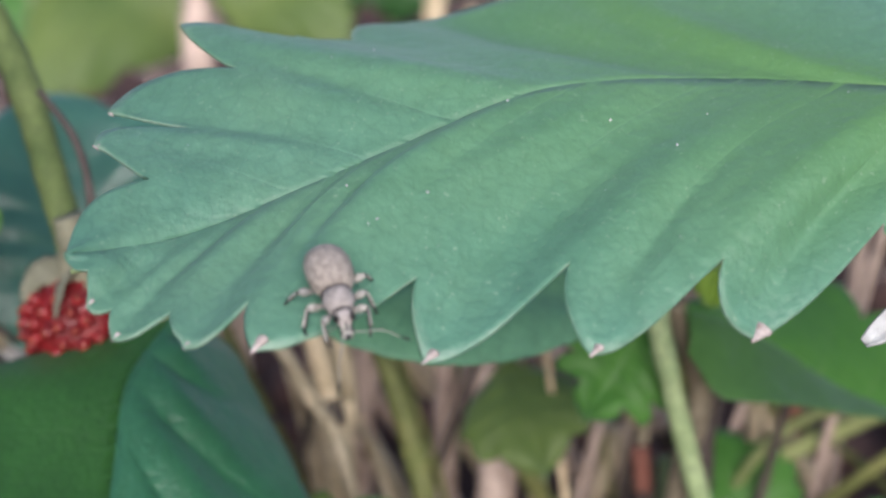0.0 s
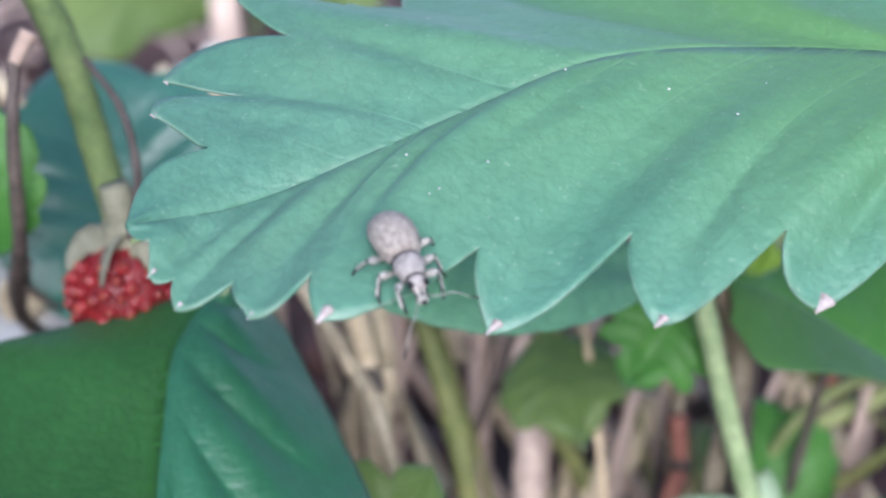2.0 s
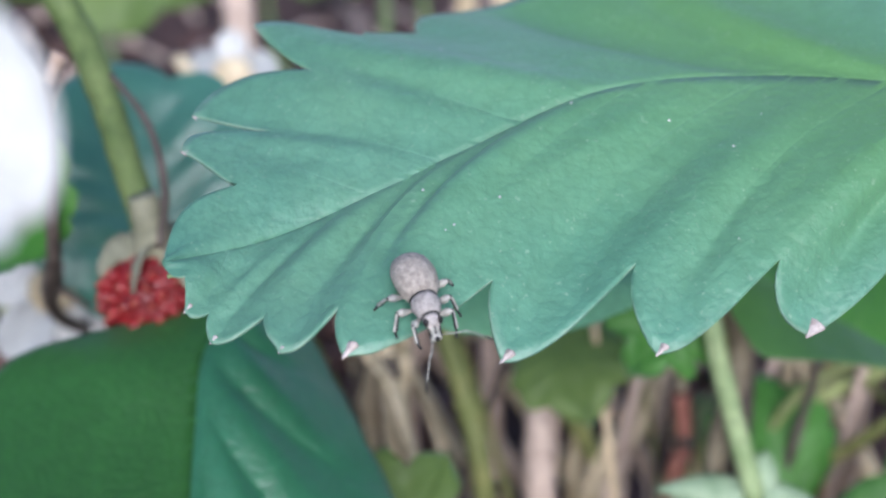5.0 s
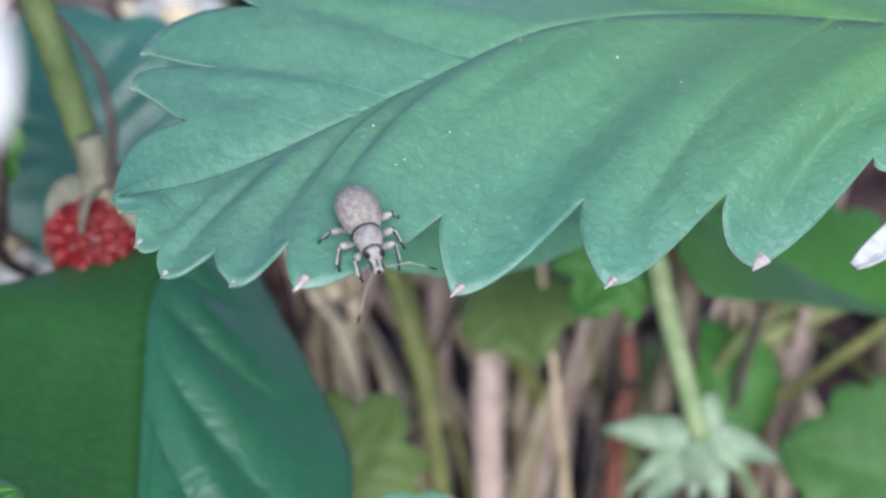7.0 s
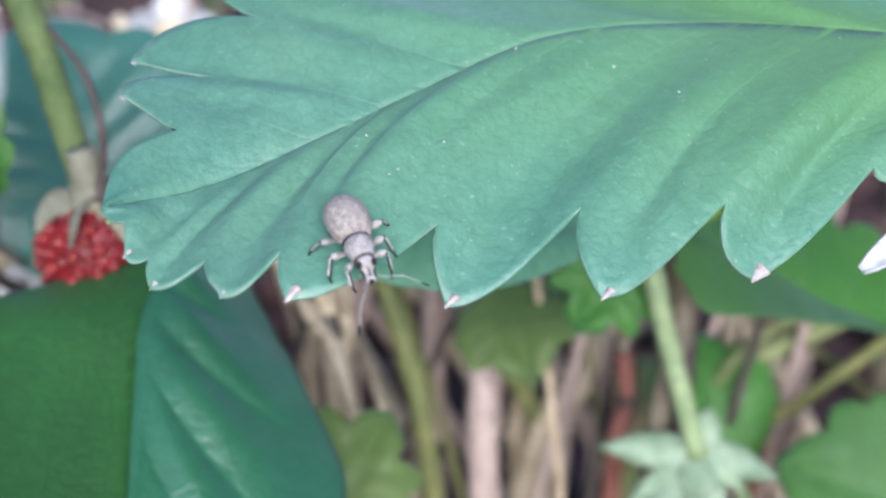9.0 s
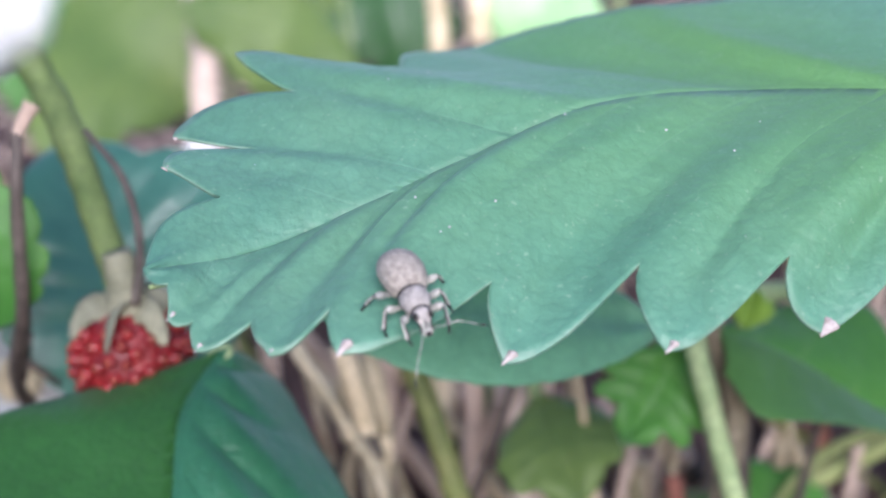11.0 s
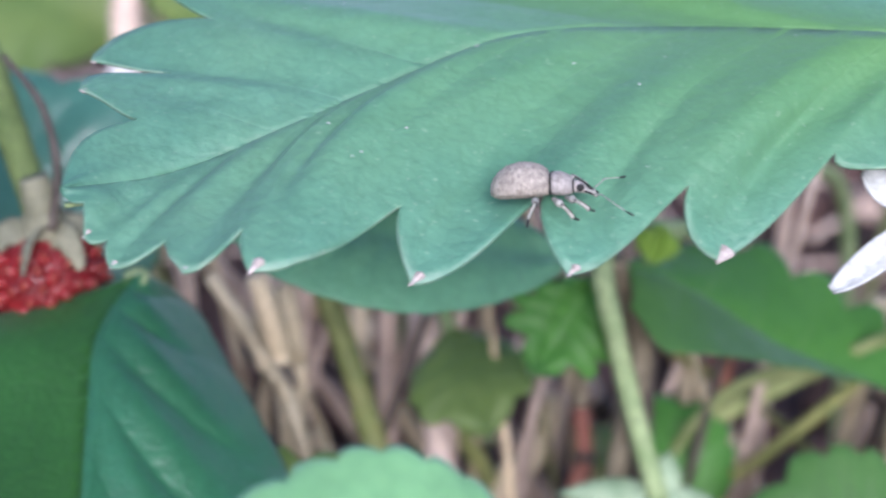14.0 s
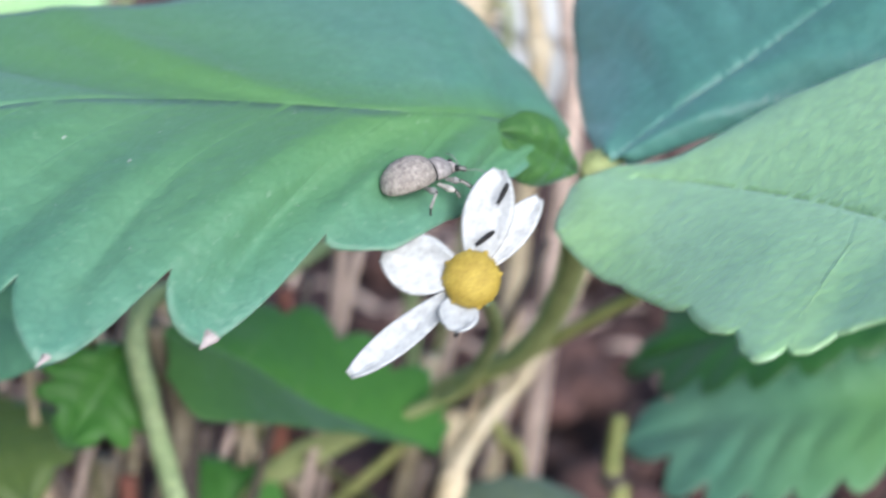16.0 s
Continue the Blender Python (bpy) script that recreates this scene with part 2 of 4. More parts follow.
def sheet_line(mid, roots, tips, e):
    """The line of a smooth half blade at e, which runs along the row of tooth tips: its start on the midrib, its bend and its end."""
    k = min(int(e), len(roots) - 2)
    root = spline(mid, roots[k] + (roots[k + 1] - roots[k]) * (e - k))
    edge = spline(tips, e)
    last = len(tips) - 1
    run = spline(tips, min(e + 0.6, last)) - spline(tips, max(e - 0.6, 0))
    run = run.normalized() if run.length > 1e-9 else Vector((1, 0, 0))
    out = edge - root
    along = run * -out.dot(run)
    return root, edge + (-out - along) * 0.62 + along * 0.25, edge


def on_line(line, r):
    return line[0] * (1 - r) ** 2 + line[1] * (2 * r * (1 - r)) + line[2] * (r * r)


def half_blade(bm, layers, mid, roots, tips, notch, quilt, bulge, up, rows=22, cols=12, flip=False, smooth_from=99, cuts=None, veins=None, lean=1.0, aged=0.95, creases=(), sky_tint_from=2.0):
    """One half of a toothed leaf on one smooth sheet: side veins run from the midrib to the tooth tips, in furrows between low swellings.
    notch: (depth, place) of the cut between two teeth; cuts: the same tooth by tooth, as (place along, share of the way out)."""
    vein_layer, rim_layer, young_layer = layers
    high = Vector(up).normalized()
    mid, tips = [Vector(p) for p in mid], [Vector(p) for p in tips]
    last = len(tips) - 1
    veins = veins or list(range(last + 1))
    columns = []
    for k in range(last):
        gap = tips[k + 1] - tips[k]
        reach = max((tips[k + 1] - spline(mid, roots[k + 1])).length, (tips[k] - spline(mid, roots[k])).length, 1e-6)
        if cuts and k < len(cuts):
            place, deep = cuts[k]
        elif cuts:
            place, deep = 0.7, 0.985
        else:
            share = notch[0][min(k, len(notch[0]) - 1)] if isinstance(notch[0], tuple) else notch[0]
            share *= 0.4 if k == last - 1 else 0.12 if k >= smooth_from else 1
            place, deep = 1 - 2 * notch[1], 1 - min(0.45, share * gap.length / reach)
        stops = [place * (i / cols) ** 0.85 for i in range(cols)] + [place + (1 - place) * (i / 7) ** 1.5 for i in range(7)]
        if k == last - 1:
            stops.append(1.0)
        for f in stops:
            e = k + f
            if f <= place:
                brim = 1 - (1 - deep) * (f / place) ** 2.3
            else:
                brim = deep + (1 - deep) * ((f - place) / (1 - place)) ** 0.6
            brim *= 1 + 0.006 * noise.noise(Vector((e * 6.0, len(tips), 0)))
            slot = next((n for n in range(len(veins) - 1) if veins[n] <= e < veins[n + 1]), len(veins) - 2)
            x = min(1.0, max(0.0, (e - veins[slot]) / (veins[slot + 1] - veins[slot])))
            wide = (spline(tips, veins[slot + 1]) - spline(tips, veins[slot])).length
            here, before, after = (sheet_line(mid, roots, tips, min(max(u, 0), last)) for u in (e, e - 0.05, e + 0.05))
            col = []
            for j in range(rows + 1):
                r = brim * (j / rows) ** 0.9
                p = on_line(here, r)
                q = max(r, 0.15)
                nrm = (on_line(after, q) - on_line(before, q)).cross(on_line(here, q) - on_line(here, q - 0.1))
                nrm = nrm.normalized() if nrm.length > 1e-13 else high.copy()
                if nrm.dot(high) < 0:
                    nrm = -nrm
                swell = min(1.0, wide / 0.006) * quilt
                rise = min(1.0, r / 0.3)
                rise *= rise * (3 - 2 * rise)
                near = min(x, 1 - x)
                lift = swell * (math.sin(math.pi * x ** lean) ** 1.1) * rise * (1 - 0.6 * r)
                lift += swell * 0.3 * noise.noise(p * 800) * math.exp(-(near / 0.2) ** 2) * rise * (1 - r)
                lift += swell * 0.2 * math.sin(2 * math.pi * x + 5 * r + slot) * math.sin(math.pi * min(1, r))
                for at_e, r0, r1, deep_by in creases:
                    off = e - at_e - 0.05 * noise.noise(Vector((r * 16, at_e, 0)))
                    span = max(0.0, math.sin(math.pi * min(1.0, max(0.0, (r - r0) / (r1 - r0))))) ** 0.6
                    lift -= deep_by * span * (math.exp(-(off / 0.09) ** 2) - 0.9 * math.exp(-((off - 0.2) / 0.12) ** 2))
                p = p + nrm * lift + high * (bulge * 4 * r * (1 - r) + 0.00012 * noise.noise(p * 420) * r)
                v = bm.verts.new(p)
                v[vein_layer] = max(0.0, 1 - near * 7.0) * (1 - 0.5 * r) if j else 0.5 + 0.3 * e / last
                v[rim_layer] = min(1.0, r + (j / rows) ** 14 * (1 - r))
                v[young_layer] = min(1.0, max(0.0, e / last * 1.9 - 0.25)) * (1 - aged * r)
                # past this share of the edge the colour turns teal, a painted sky reflection
                v[young_layer] *= 1 - 0.9 * min(1.0, max(0.0, (e / last - sky_tint_from) / 0.06)) * min(1.0, r * 4)
                col.append(v)
            columns.append(col)
    for a, b in zip(columns, columns[1:]):
        for j in range(rows):
            quad = (a[j], b[j], b[j + 1], a[j + 1])
            if len({tuple(round(x, 7) for x in v.co) for v in quad}) > 2:
                bm.faces.new(quad if not flip else quad[::-1])


def blade(name, mid, near, far, mat, parent, label="", notch=(0.5, 0.13), quilt=0.0006, bulge=0.0006, up=(0, 0, 1), thick=0.00017, tips_dry=None, quilt_far=None, smooth_from=99, rib_mat=None, cuts=(None, None), veins=(None, None), lean=1.0, fold_soft=True, creases=(), cols=12, near_mat=None):
    """A leaflet from its midrib (tip to base) and the two rows of tooth tips: near and far are (roots, tips)."""
    bm = bmesh.new()
    layers = tuple(bm.verts.layers.float.new(n) for n in ("vein", "rim", "young"))
    half_blade(bm, layers, mid, *near, notch, quilt, bulge, up, cuts=cuts[0], veins=veins[0], lean=lean, creases=creases, cols=cols)
    if near_mat:
        for f in bm.faces:
            f.material_index = 1
    half_blade(bm, layers, mid, *far, notch, quilt if quilt_far is None else quilt_far, bulge, up, flip=True, smooth_from=smooth_from, cuts=cuts[1], veins=veins[1], lean=lean, aged=0.2, sky_tint_from=0.72)
    bmesh.ops.remove_doubles(bm, verts=bm.verts, dist=0.00002)
    inside = [v for v in bm.verts if not v.is_boundary]
    seam = [v for v in inside if v[layers[1]] < 0.36]
    for chosen, times in ((seam, 22), (inside, 2)):
        for _ in range(times if fold_soft else 0):
            bmesh.ops.smooth_vert(bm, verts=chosen, factor=0.5, use_axis_x=True, use_axis_y=True, use_axis_z=True)
    ob = part(name, bm, mat, parent, label)
    if near_mat:
        ob.data.materials.append(near_mat)
    sol = ob.modifiers.new("thickness", "SOLIDIFY")
    sol.thickness, sol.offset = thick, 0.0
    rib = [Vector(p) - Vector(up) * 0.0012 for p in mid]
    part("midrib", tube(rib, 0.00012, 0.0003, sides=8, steps=6), rib_mat or STEM_GREEN, ob)
    if tips_dry:
        for roots, tips in (near, far):
            for k in range(1, min(len(tips) - 2, 8 if tips is near[1] else smooth_from)):
                t, inward = Vector(tips[k]), (spline(mid, roots[k]) - Vector(tips[k])).normalized()
                size = tips_dry * (0.8 + 0.5 * ((k * 37) % 10) / 10) * ((1 if k > 3 else 0.6) if tips is near[1] else 0.4)
                cone = tube([t + inward * size * 0.95, t + inward * size * 0.35, t - inward * size * 0.25], size * 0.6, size * 0.06,
                            sides=10, steps=5, flat=0.6, wobble=0.1, seed=k)
                part("tooth_tip", cone, DRY_TIP, ob, "dried pinkish-brown tooth tip")
    return ob


def half_leaflet(name, mid, half, mat, parent, label="", up=(0, 0, 1), quilt=0.0002, cuts=None, flip=False):
    """One half of a leaflet that is folded along its midrib."""
    bm = bmesh.new()
    layers = tuple(bm.verts.layers.float.new(n) for n in ("vein", "rim", "young"))
    half_blade(bm, layers, mid, *half, (0.1, 0.2), quilt, 0.0001, up, cuts=cuts, flip=flip)
    ob = part(name, bm, mat, parent, label)
    sol = ob.modifiers.new("thickness", "SOLIDIFY")
    sol.thickness, sol.offset = 0.00017, 0.0
    return ob


def simple_leaflet(name, base, tip, up, width, mat, parent, fold=20.0, arch=0.1, teeth=7, notch=0.3, cut=0.12, label="", fold_far=None, skew=1.0, **more):
    """A regular leaflet; fold: degrees by which each half is lifted from flat."""
    base, tip, up = Vector(base), Vector(tip), Vector(up).normalized()
    axis = tip - base
    side = axis.cross(up).normalized()
    up = side.cross(axis).normalized()
    mid = [tip + (base - tip) * k / 6 + up * arch * axis.length * math.sin(math.pi * k / 6) for k in range(7)]
    halves = []
    for sgn, ang in ((1, fold), (-1, fold if fold_far is None else fold_far)):
        a = radians(ang)
        d = side * sgn * math.cos(a) + up * math.sin(a)
        roots, tips = [0.0], [mid[0]]
        for k in range(1, teeth + 1):
            f = k / (teeth + 0.6)
            w = width * math.sin(math.pi * f ** 0.85) ** 0.75 * (skew if sgn < 0 else 1)
            root = min(5.9, 6 * (f ** 0.9 * 0.85 + 0.16))
            tips.append(spline(mid, 6 * f) + d * w - up * 0.15 * w * f)
            roots.append(root)
        roots.append(6.0)
        tips.append(mid[-1] + d * width * 0.02)
        halves.append((roots, tips))
    return blade(name, mid, halves[0], halves[1], mat, parent, label, notch=(notch * 1.6, cut), up=up, **more)


# ---- ground ----
bm = bmesh.new()
bmesh.ops.create_grid(bm, x_segments=120, y_segments=120, size=0.6)
for v in bm.verts:
    rim = min(1.0, max(0.0, (max(abs(v.co.x), abs(v.co.y)) - 0.42) / 0.17))
    v.co.y += 0.3
    bumps = 0.005 * noise.noise(v.co * 22) + 0.0025 * noise.noise(v.co * 90) - 0.004
    v.co.z = bumps * (1 - rim) - 0.0117 * rim
far_ring = [bm.verts.new((x, y, -0.012)) for x, y in ((-60, -60), (60, -60), (60, 60), (-60, 60))]
bm.faces.new(far_ring)
tagged(part("ground", bm, SOIL), "dark brown uneven garden soil under the plants", "ground", kind="structure")

# litter: short straws and flakes strewn over the soil
rnd = random.Random(5)
bm = bmesh.new()
for k in range(500):
    x, y = rnd.uniform(-0.2, 0.25), rnd.uniform(0.2, 0.55)
    a, ln, z = rnd.uniform(0, math.pi), rnd.uniform(0.006, 0.03), rnd.uniform(0.0, 0.008)
    d = Vector((math.cos(a), math.sin(a), rnd.uniform(-0.1, 0.25))) * ln
    p = Vector((x, y, z))
    tube([p, p + d * 0.5 + Vector((0, 0, 0.002)), p + d], 0.0007, 0.0004, sides=5, steps=2, bm=bm, seed=k)
tagged(part("straw_litter", bm, STRAW_PINK), "short dry straws strewn over dark soil", "plant litter", kind="stuff")
bm = bmesh.new()
for k in range(120):
    p = Vector((rnd.uniform(-0.2, 0.25), rnd.uniform(0.18, 0.5), rnd.uniform(0.0, 0.006)))
    r = rnd.uniform(0.003, 0.009)
    t = Euler((rnd.uniform(-0.5, 0.5), rnd.uniform(-0.5, 0.5), rnd.uniform(0, 6))).to_matrix()
    vs = [bm.verts.new(p + t @ Vector((r * q * math.cos(a), r * 0.6 * q * math.sin(a), 0.15 * r * math.cos(2 * a))))
          for a, q in ((2 * math.pi * j / 9, rnd.uniform(0.7, 1.1)) for j in range(9))]
    top = bm.verts.new(p + Vector((0, 0, r * 0.15)))
    for j in range(9):
        bm.faces.new((vs[j], vs[(j + 1) % 9], top))
flakes = tagged(part("leaf_litter", bm, LITTER), "crumpled brown dead leaf pieces on the soil", "plant litter", kind="stuff")
flakes.modifiers.new("thickness", "SOLIDIFY").thickness = 0.0004

unit = bmesh.new()
bmesh.ops.create_uvsphere(unit, u_segments=7, v_segments=5, radius=1.0)
unit_v, unit_f = [v.co.copy() for v in unit.verts], [[v.index for v in f.verts] for f in unit.faces]
unit.free()
bm = bmesh.new()
for k in range(420):
    x, y = rnd.uniform(-0.1, 0.16), rnd.uniform(0.12, 0.34)
    r = rnd.uniform(0.0015, 0.006)
    q = Vector((r, r * rnd.uniform(0.6, 1), r * rnd.uniform(0.5, 0.9)))
    made = [bm.verts.new(Vector((x, y, r * 0.3)) + Vector((c.x * q.x, c.y * q.y, c.z * q.z))
                         + Vector((rnd.uniform(-1, 1), rnd.uniform(-1, 1), rnd.uniform(-1, 1))) * r * 0.16) for c in unit_v]
    for f in unit_f:
        bm.faces.new([made[i] for i in f])
tagged(part("soil_crumbs", bm, SOIL), "loose dark reddish-brown soil crumbs on the ground", "soil", kind="stuff")

# ---- the strawberry leaf on which the weevil sits ----
GROUND_END = tuple((0.0133, 0.1325, 0.0264)[:2]) + (-0.004,)
leaf = thing("strawberry_leaf", (0.034, 0.128, 0.0), "three-part green strawberry leaf with toothed edges and pinkish dry tips", "leaf")
MID = [(-0.0164, 0.0746, 0.0783), (-0.0112, 0.0782, 0.0780), (-0.0058, 0.0808, 0.0795), (-0.0012, 0.0834, 0.0808), (0.0066, 0.0872, 0.0828),
       (0.0161, 0.0892, 0.0828), (0.0269, 0.0853, 0.0835), (0.0324, 0.0881, 0.0826), (0.0404, 0.0930, 0.0800)]
NEAR = ([0, 0.6, 1.4, 2.3, 3.4, 5.0, 5.55, 6.1, 6.9, 7.5, 8.0],
        [MID[0], (-0.0152, 0.0729, 0.0765), (-0.0138, 0.0717, 0.0754), (-0.0102, 0.0701, 0.0758), (-0.0069, 0.0689, 0.0763), (0.0006, 0.0710, 0.0748),
         (0.0082, 0.0711, 0.0752), (0.0160, 0.0738, 0.0748), (0.0261, 0.0781, 0.0781), (0.0310, 0.0829, 0.0784), (0.0397, 0.0917, 0.0800)])
FAR = ([0, 1.9, 2.7, 3.4, 4.1, 4.5, 4.9, 5.4, 5.9, 6.7, 7.4, 8.0],
       [MID[0], (-0.0166, 0.0824, 0.0811), (-0.0166, 0.0862, 0.0816), (-0.0140, 0.0938, 0.0843), (-0.0074, 0.0975, 0.0825), (-0.0045, 0.1003, 0.0824), (-0.0003, 0.1037, 0.0821),
        (0.0079, 0.1027, 0.0844), (0.0140, 0.1019, 0.0851), (0.0317, 0.1032, 0.0870), (0.0381, 0.1001, 0.0833), (0.0399, 0.0957, 0.0810)])
main_blade = blade("leaflet", MID, NEAR, FAR, LEAF, leaf, tips_dry=0.00068, bulge=0.0002, up=(0, -0.5, 0.85), quilt=0.00095, quilt_far=0.00045, smooth_from=5, lean=1.5, cols=24, creases=((4.0, 0.02, 0.8, 0.00024), (4.5, 0.1, 0.7, 0.0001), (5.0, 0.25, 0.9, 0.00012), (6.0, 0.3, 0.95, 0.00012), (7.0, 0.3, 0.95, 0.0001)),
                   cuts=([(0.5, 0.7), (0.45, 0.87), (0.56, 0.86), (0.74, 0.85), (0.75, 0.8), (0.64, 0.76), (0.56, 0.72), (0.52, 0.7), (0.7, 0.95)], [(0.72, 0.63), (0.9, 0.7), (0.7, 0.72), (0.6, 0.8), (0.4, 0.9)]),
                   veins=([0, 1, 2, 3, 4, 4.5, 5, 6, 7, 8, 9, 10], [0, 1, 2, 3, 4, 6, 7, 8, 9, 10, 11]))
R_MID = [(0.0515, 0.0600, 0.0842), (0.0497, 0.0690, 0.0828), (0.0481, 0.0780, 0.0811), (0.0453, 0.0870, 0.0790), (0.0420, 0.0925, 0.0775)]
blade("leaflet", R_MID,
      ([0, 0.3, 0.7, 1.0, 1.4, 1.8, 2.3, 2.9, 3.5, 4.0], [R_MID[0], (0.0448, 0.0580, 0.0827), (0.0432, 0.0600, 0.0814), (0.0415, 0.0610, 0.0798), (0.0394, 0.0620, 0.0788), (0.0392, 0.0670, 0.0781),
       (0.0394, 0.0730, 0.0768), (0.0388, 0.0810, 0.0753), (0.0381, 0.0870, 0.0757), (0.0403, 0.0915, 0.0770)]),
      ([0, 0.6, 1.1, 1.8, 2.6, 3.1, 3.5, 4.0], [R_MID[0], (0.0628, 0.0800, 0.0909), (0.0596, 0.0820, 0.0898), (0.0557, 0.0840, 0.0876), (0.0517, 0.0870, 0.0844), (0.0494, 0.0890, 0.0818), (0.0478, 0.0905, 0.0793), (0.0446, 0.0925, 0.0778)]),
      LEAF_PALE, leaf, up=(0, -0.5, 0.85), quilt=0.00004, smooth_from=0, veins=([0, 4, 7, 9], [0, 4, 7]),
      cuts=([(0.6, 0.98), (0.6, 0.97), (0.6, 0.96), (0.6, 0.93), (0.7, 0.94), (0.7, 0.96)], [(0.6, 0.97), (0.6, 0.97)]))
U_MID = [(0.0604, 0.0900, 0.0937), (0.0565, 0.0925, 0.0892), (0.0526, 0.0935, 0.0854), (0.0476, 0.0938, 0.0815), (0.0435, 0.0938, 0.0780)]
blade("leaflet", U_MID,
      ([0, 0.8, 1.6, 2.6, 4.0], [U_MID[0], (0.0625, 0.0870, 0.0903), (0.0581, 0.0880, 0.0866), (0.0541, 0.0900, 0.0829), (0.0446, 0.0936, 0.0779)]),
      ([0, 0.6, 1.2, 1.9, 2.5, 3.1, 3.6, 4.0], [U_MID[0], (0.0624, 0.1050, 0.0956), (0.0554, 0.1130, 0.0944), (0.0494, 0.1150, 0.0898), (0.0468, 0.1130, 0.0851), (0.0456, 0.1080, 0.0809), (0.0438, 0.1000, 0.0787), (0.0430, 0.0945, 0.0781)]),
      LEAF_COOL, leaf, notch=(0.08, 0.15), up=(0, -0.6, 0.8), smooth_from=0, quilt=0.0004)
part("petiole", tube([(0.0428, 0.0937, 0.0779), (0.0440, 0.0990, 0.0720), (0.0466, 0.1080, 0.0632), (0.0470, 0.1170, 0.0543), (0.0438, 0.1260, 0.0471), (0.0361, 0.1300, 0.0403), (0.0275, 0.1320, 0.0340), (0.0195, 0.1330, 0.0278), GROUND_END], 0.0011, 0.0008), STEM_LIT, leaf, "olive-green leaf stalk")
simple_leaflet("leaflet", (0.0398, 0.0904, 0.0786), (0.0338, 0.0888, 0.0816), (0.1, -0.95, 0.25), 0.0021, LEAF_MATT, leaf, fold=3, teeth=4, notch=0.01, label="small dull green basal lobe")
settle(leaf)


# ---- weevil ----
def ovoid(profile, sides=24, squash=0.85, notch_line=0.0):
    """A body of revolution along y from rows of (y, half width, centre height); flattened below."""
    bm = bmesh.new()
    rings = []
    for y, w, z in profile:
        ring = []
        for j in range(sides):
            a = 2 * math.pi * j / sides
            h = math.sin(a) * w * (squash if math.sin(a) > 0 else squash * 0.7)
            groove = 1 - notch_line * (0.5 + 0.5 * math.cos(a * 12))
            ring.append(bm.verts.new((math.cos(a) * w * groove, y, z + h * groove)))
        rings.append(ring)
    for a, b in zip(rings, rings[1:]):
        for j in range(sides):
            bm.faces.new((a[j], b[j], b[(j + 1) % sides], a[(j + 1) % sides]))
    bm.faces.new(rings[0])
    bm.faces.new(list(reversed(rings[-1])))
    bmesh.ops.recalc_face_normals(bm, faces=bm.faces)
    return bm


MM = 0.001
weevil = thing("weevil", (0, 0, 0), "grey scaly broad-nosed weevil with black eyes and elbowed antennae", "beetle")


def prof(rows):
    return [(y * MM, w * 0.95 * MM, z * MM) for y, w, z in rows]


def limb(points, radii, sides=10, steps=5):
    """A limb whose thickness swells and narrows from point to point."""
    bm = bmesh.new()
    rings, side = [], None
    n = (len(points) - 1) * steps
    thick = [Vector((r, 0, 0)) for r in radii]
    for k in range(n + 1):
        u = k / steps
        c, r = spline(points, u), spline(thick, u).x
        d = (spline(points, min(u + 0.02, len(points) - 1)) - spline(points, max(u - 0.02, 0))).normalized()
        side = d.orthogonal().normalized() if side is None else (side - d * side.dot(d)).normalized()
        other = d.cross(side)
        rings.append([bm.verts.new(c + r * (math.cos(a) * side + math.sin(a) * other)) for a in (2 * math.pi * j / sides for j in range(sides))])
    for a, b in zip(rings, rings[1:]):
        for j in range(sides):
            bm.faces.new((a[j], a[(j + 1) % sides], b[(j + 1) % sides], b[j]))
    bm.faces.new(list(reversed(rings[0])))
    bm.faces.new(rings[-1])
    return bm


def wing_cases():
    """Oval wing cases with ten rows of fine pits between low ribs and a seam along the back."""
    bm = ovoid(prof([(-2.66, 0.08, 0.92), (-2.6, 0.4, 0.96), (-2.42, 0.72, 1.04), (-2.1, 0.98, 1.14), (-1.7, 1.15, 1.24), (-1.2, 1.24, 1.3), (-0.7, 1.25, 1.32),
                     (-0.2, 1.18, 1.3), (0.15, 1.06, 1.26), (0.4, 0.9, 1.2), (0.52, 0.74, 1.15), (0.56, 0.4, 1.1)]), sides=80, squash=0.92)
    bmesh.ops.subdivide_edges(bm, edges=[e for e in bm.edges if abs(e.verts[0].co.y - e.verts[1].co.y) > 1e-6], cuts=4, smooth=0.0)
    axis_z = 1.2 * MM
    for v in bm.verts:
        v.co.x, v.co.z = v.co.x * 0.93, axis_z + (v.co.z - axis_z) * 0.95
        v.co.y = 0.56 * MM + (v.co.y - 0.56 * MM) * 0.93
        a = math.atan2(v.co.z - axis_z, v.co.x)
        away = Vector((v.co.x, 0, v.co.z - axis_z))
        rib = 0.5 + 0.5 * math.cos(a * 20)
        pit = 0.5 + 0.5 * math.sin(v.co.y / MM * 34 + math.floor(a * 20 / 6.2832) * 2.1)
        seam = max(0.0, 1 - abs(v.co.x) / (0.06 * MM)) if v.co.z > axis_z else 0
        v.co -= away * (0.028 * rib * (0.4 + 0.6 * pit) + 0.03 * seam)
        v.co += away * 0.02 * noise.noise(v.co * 4200)
    return bm


part("shell", wing_cases(), SCALES, weevil, "beige-grey wing cases with fine pitted rows")
part("neck_gap", ovoid(prof([(0.46, 0.6, 1.1), (0.545, 0.76, 1.13), (0.6, 0.76, 1.13), (0.68, 0.5, 1.1)]), sides=32), CHITIN, weevil, "thin black line before the wing cases")
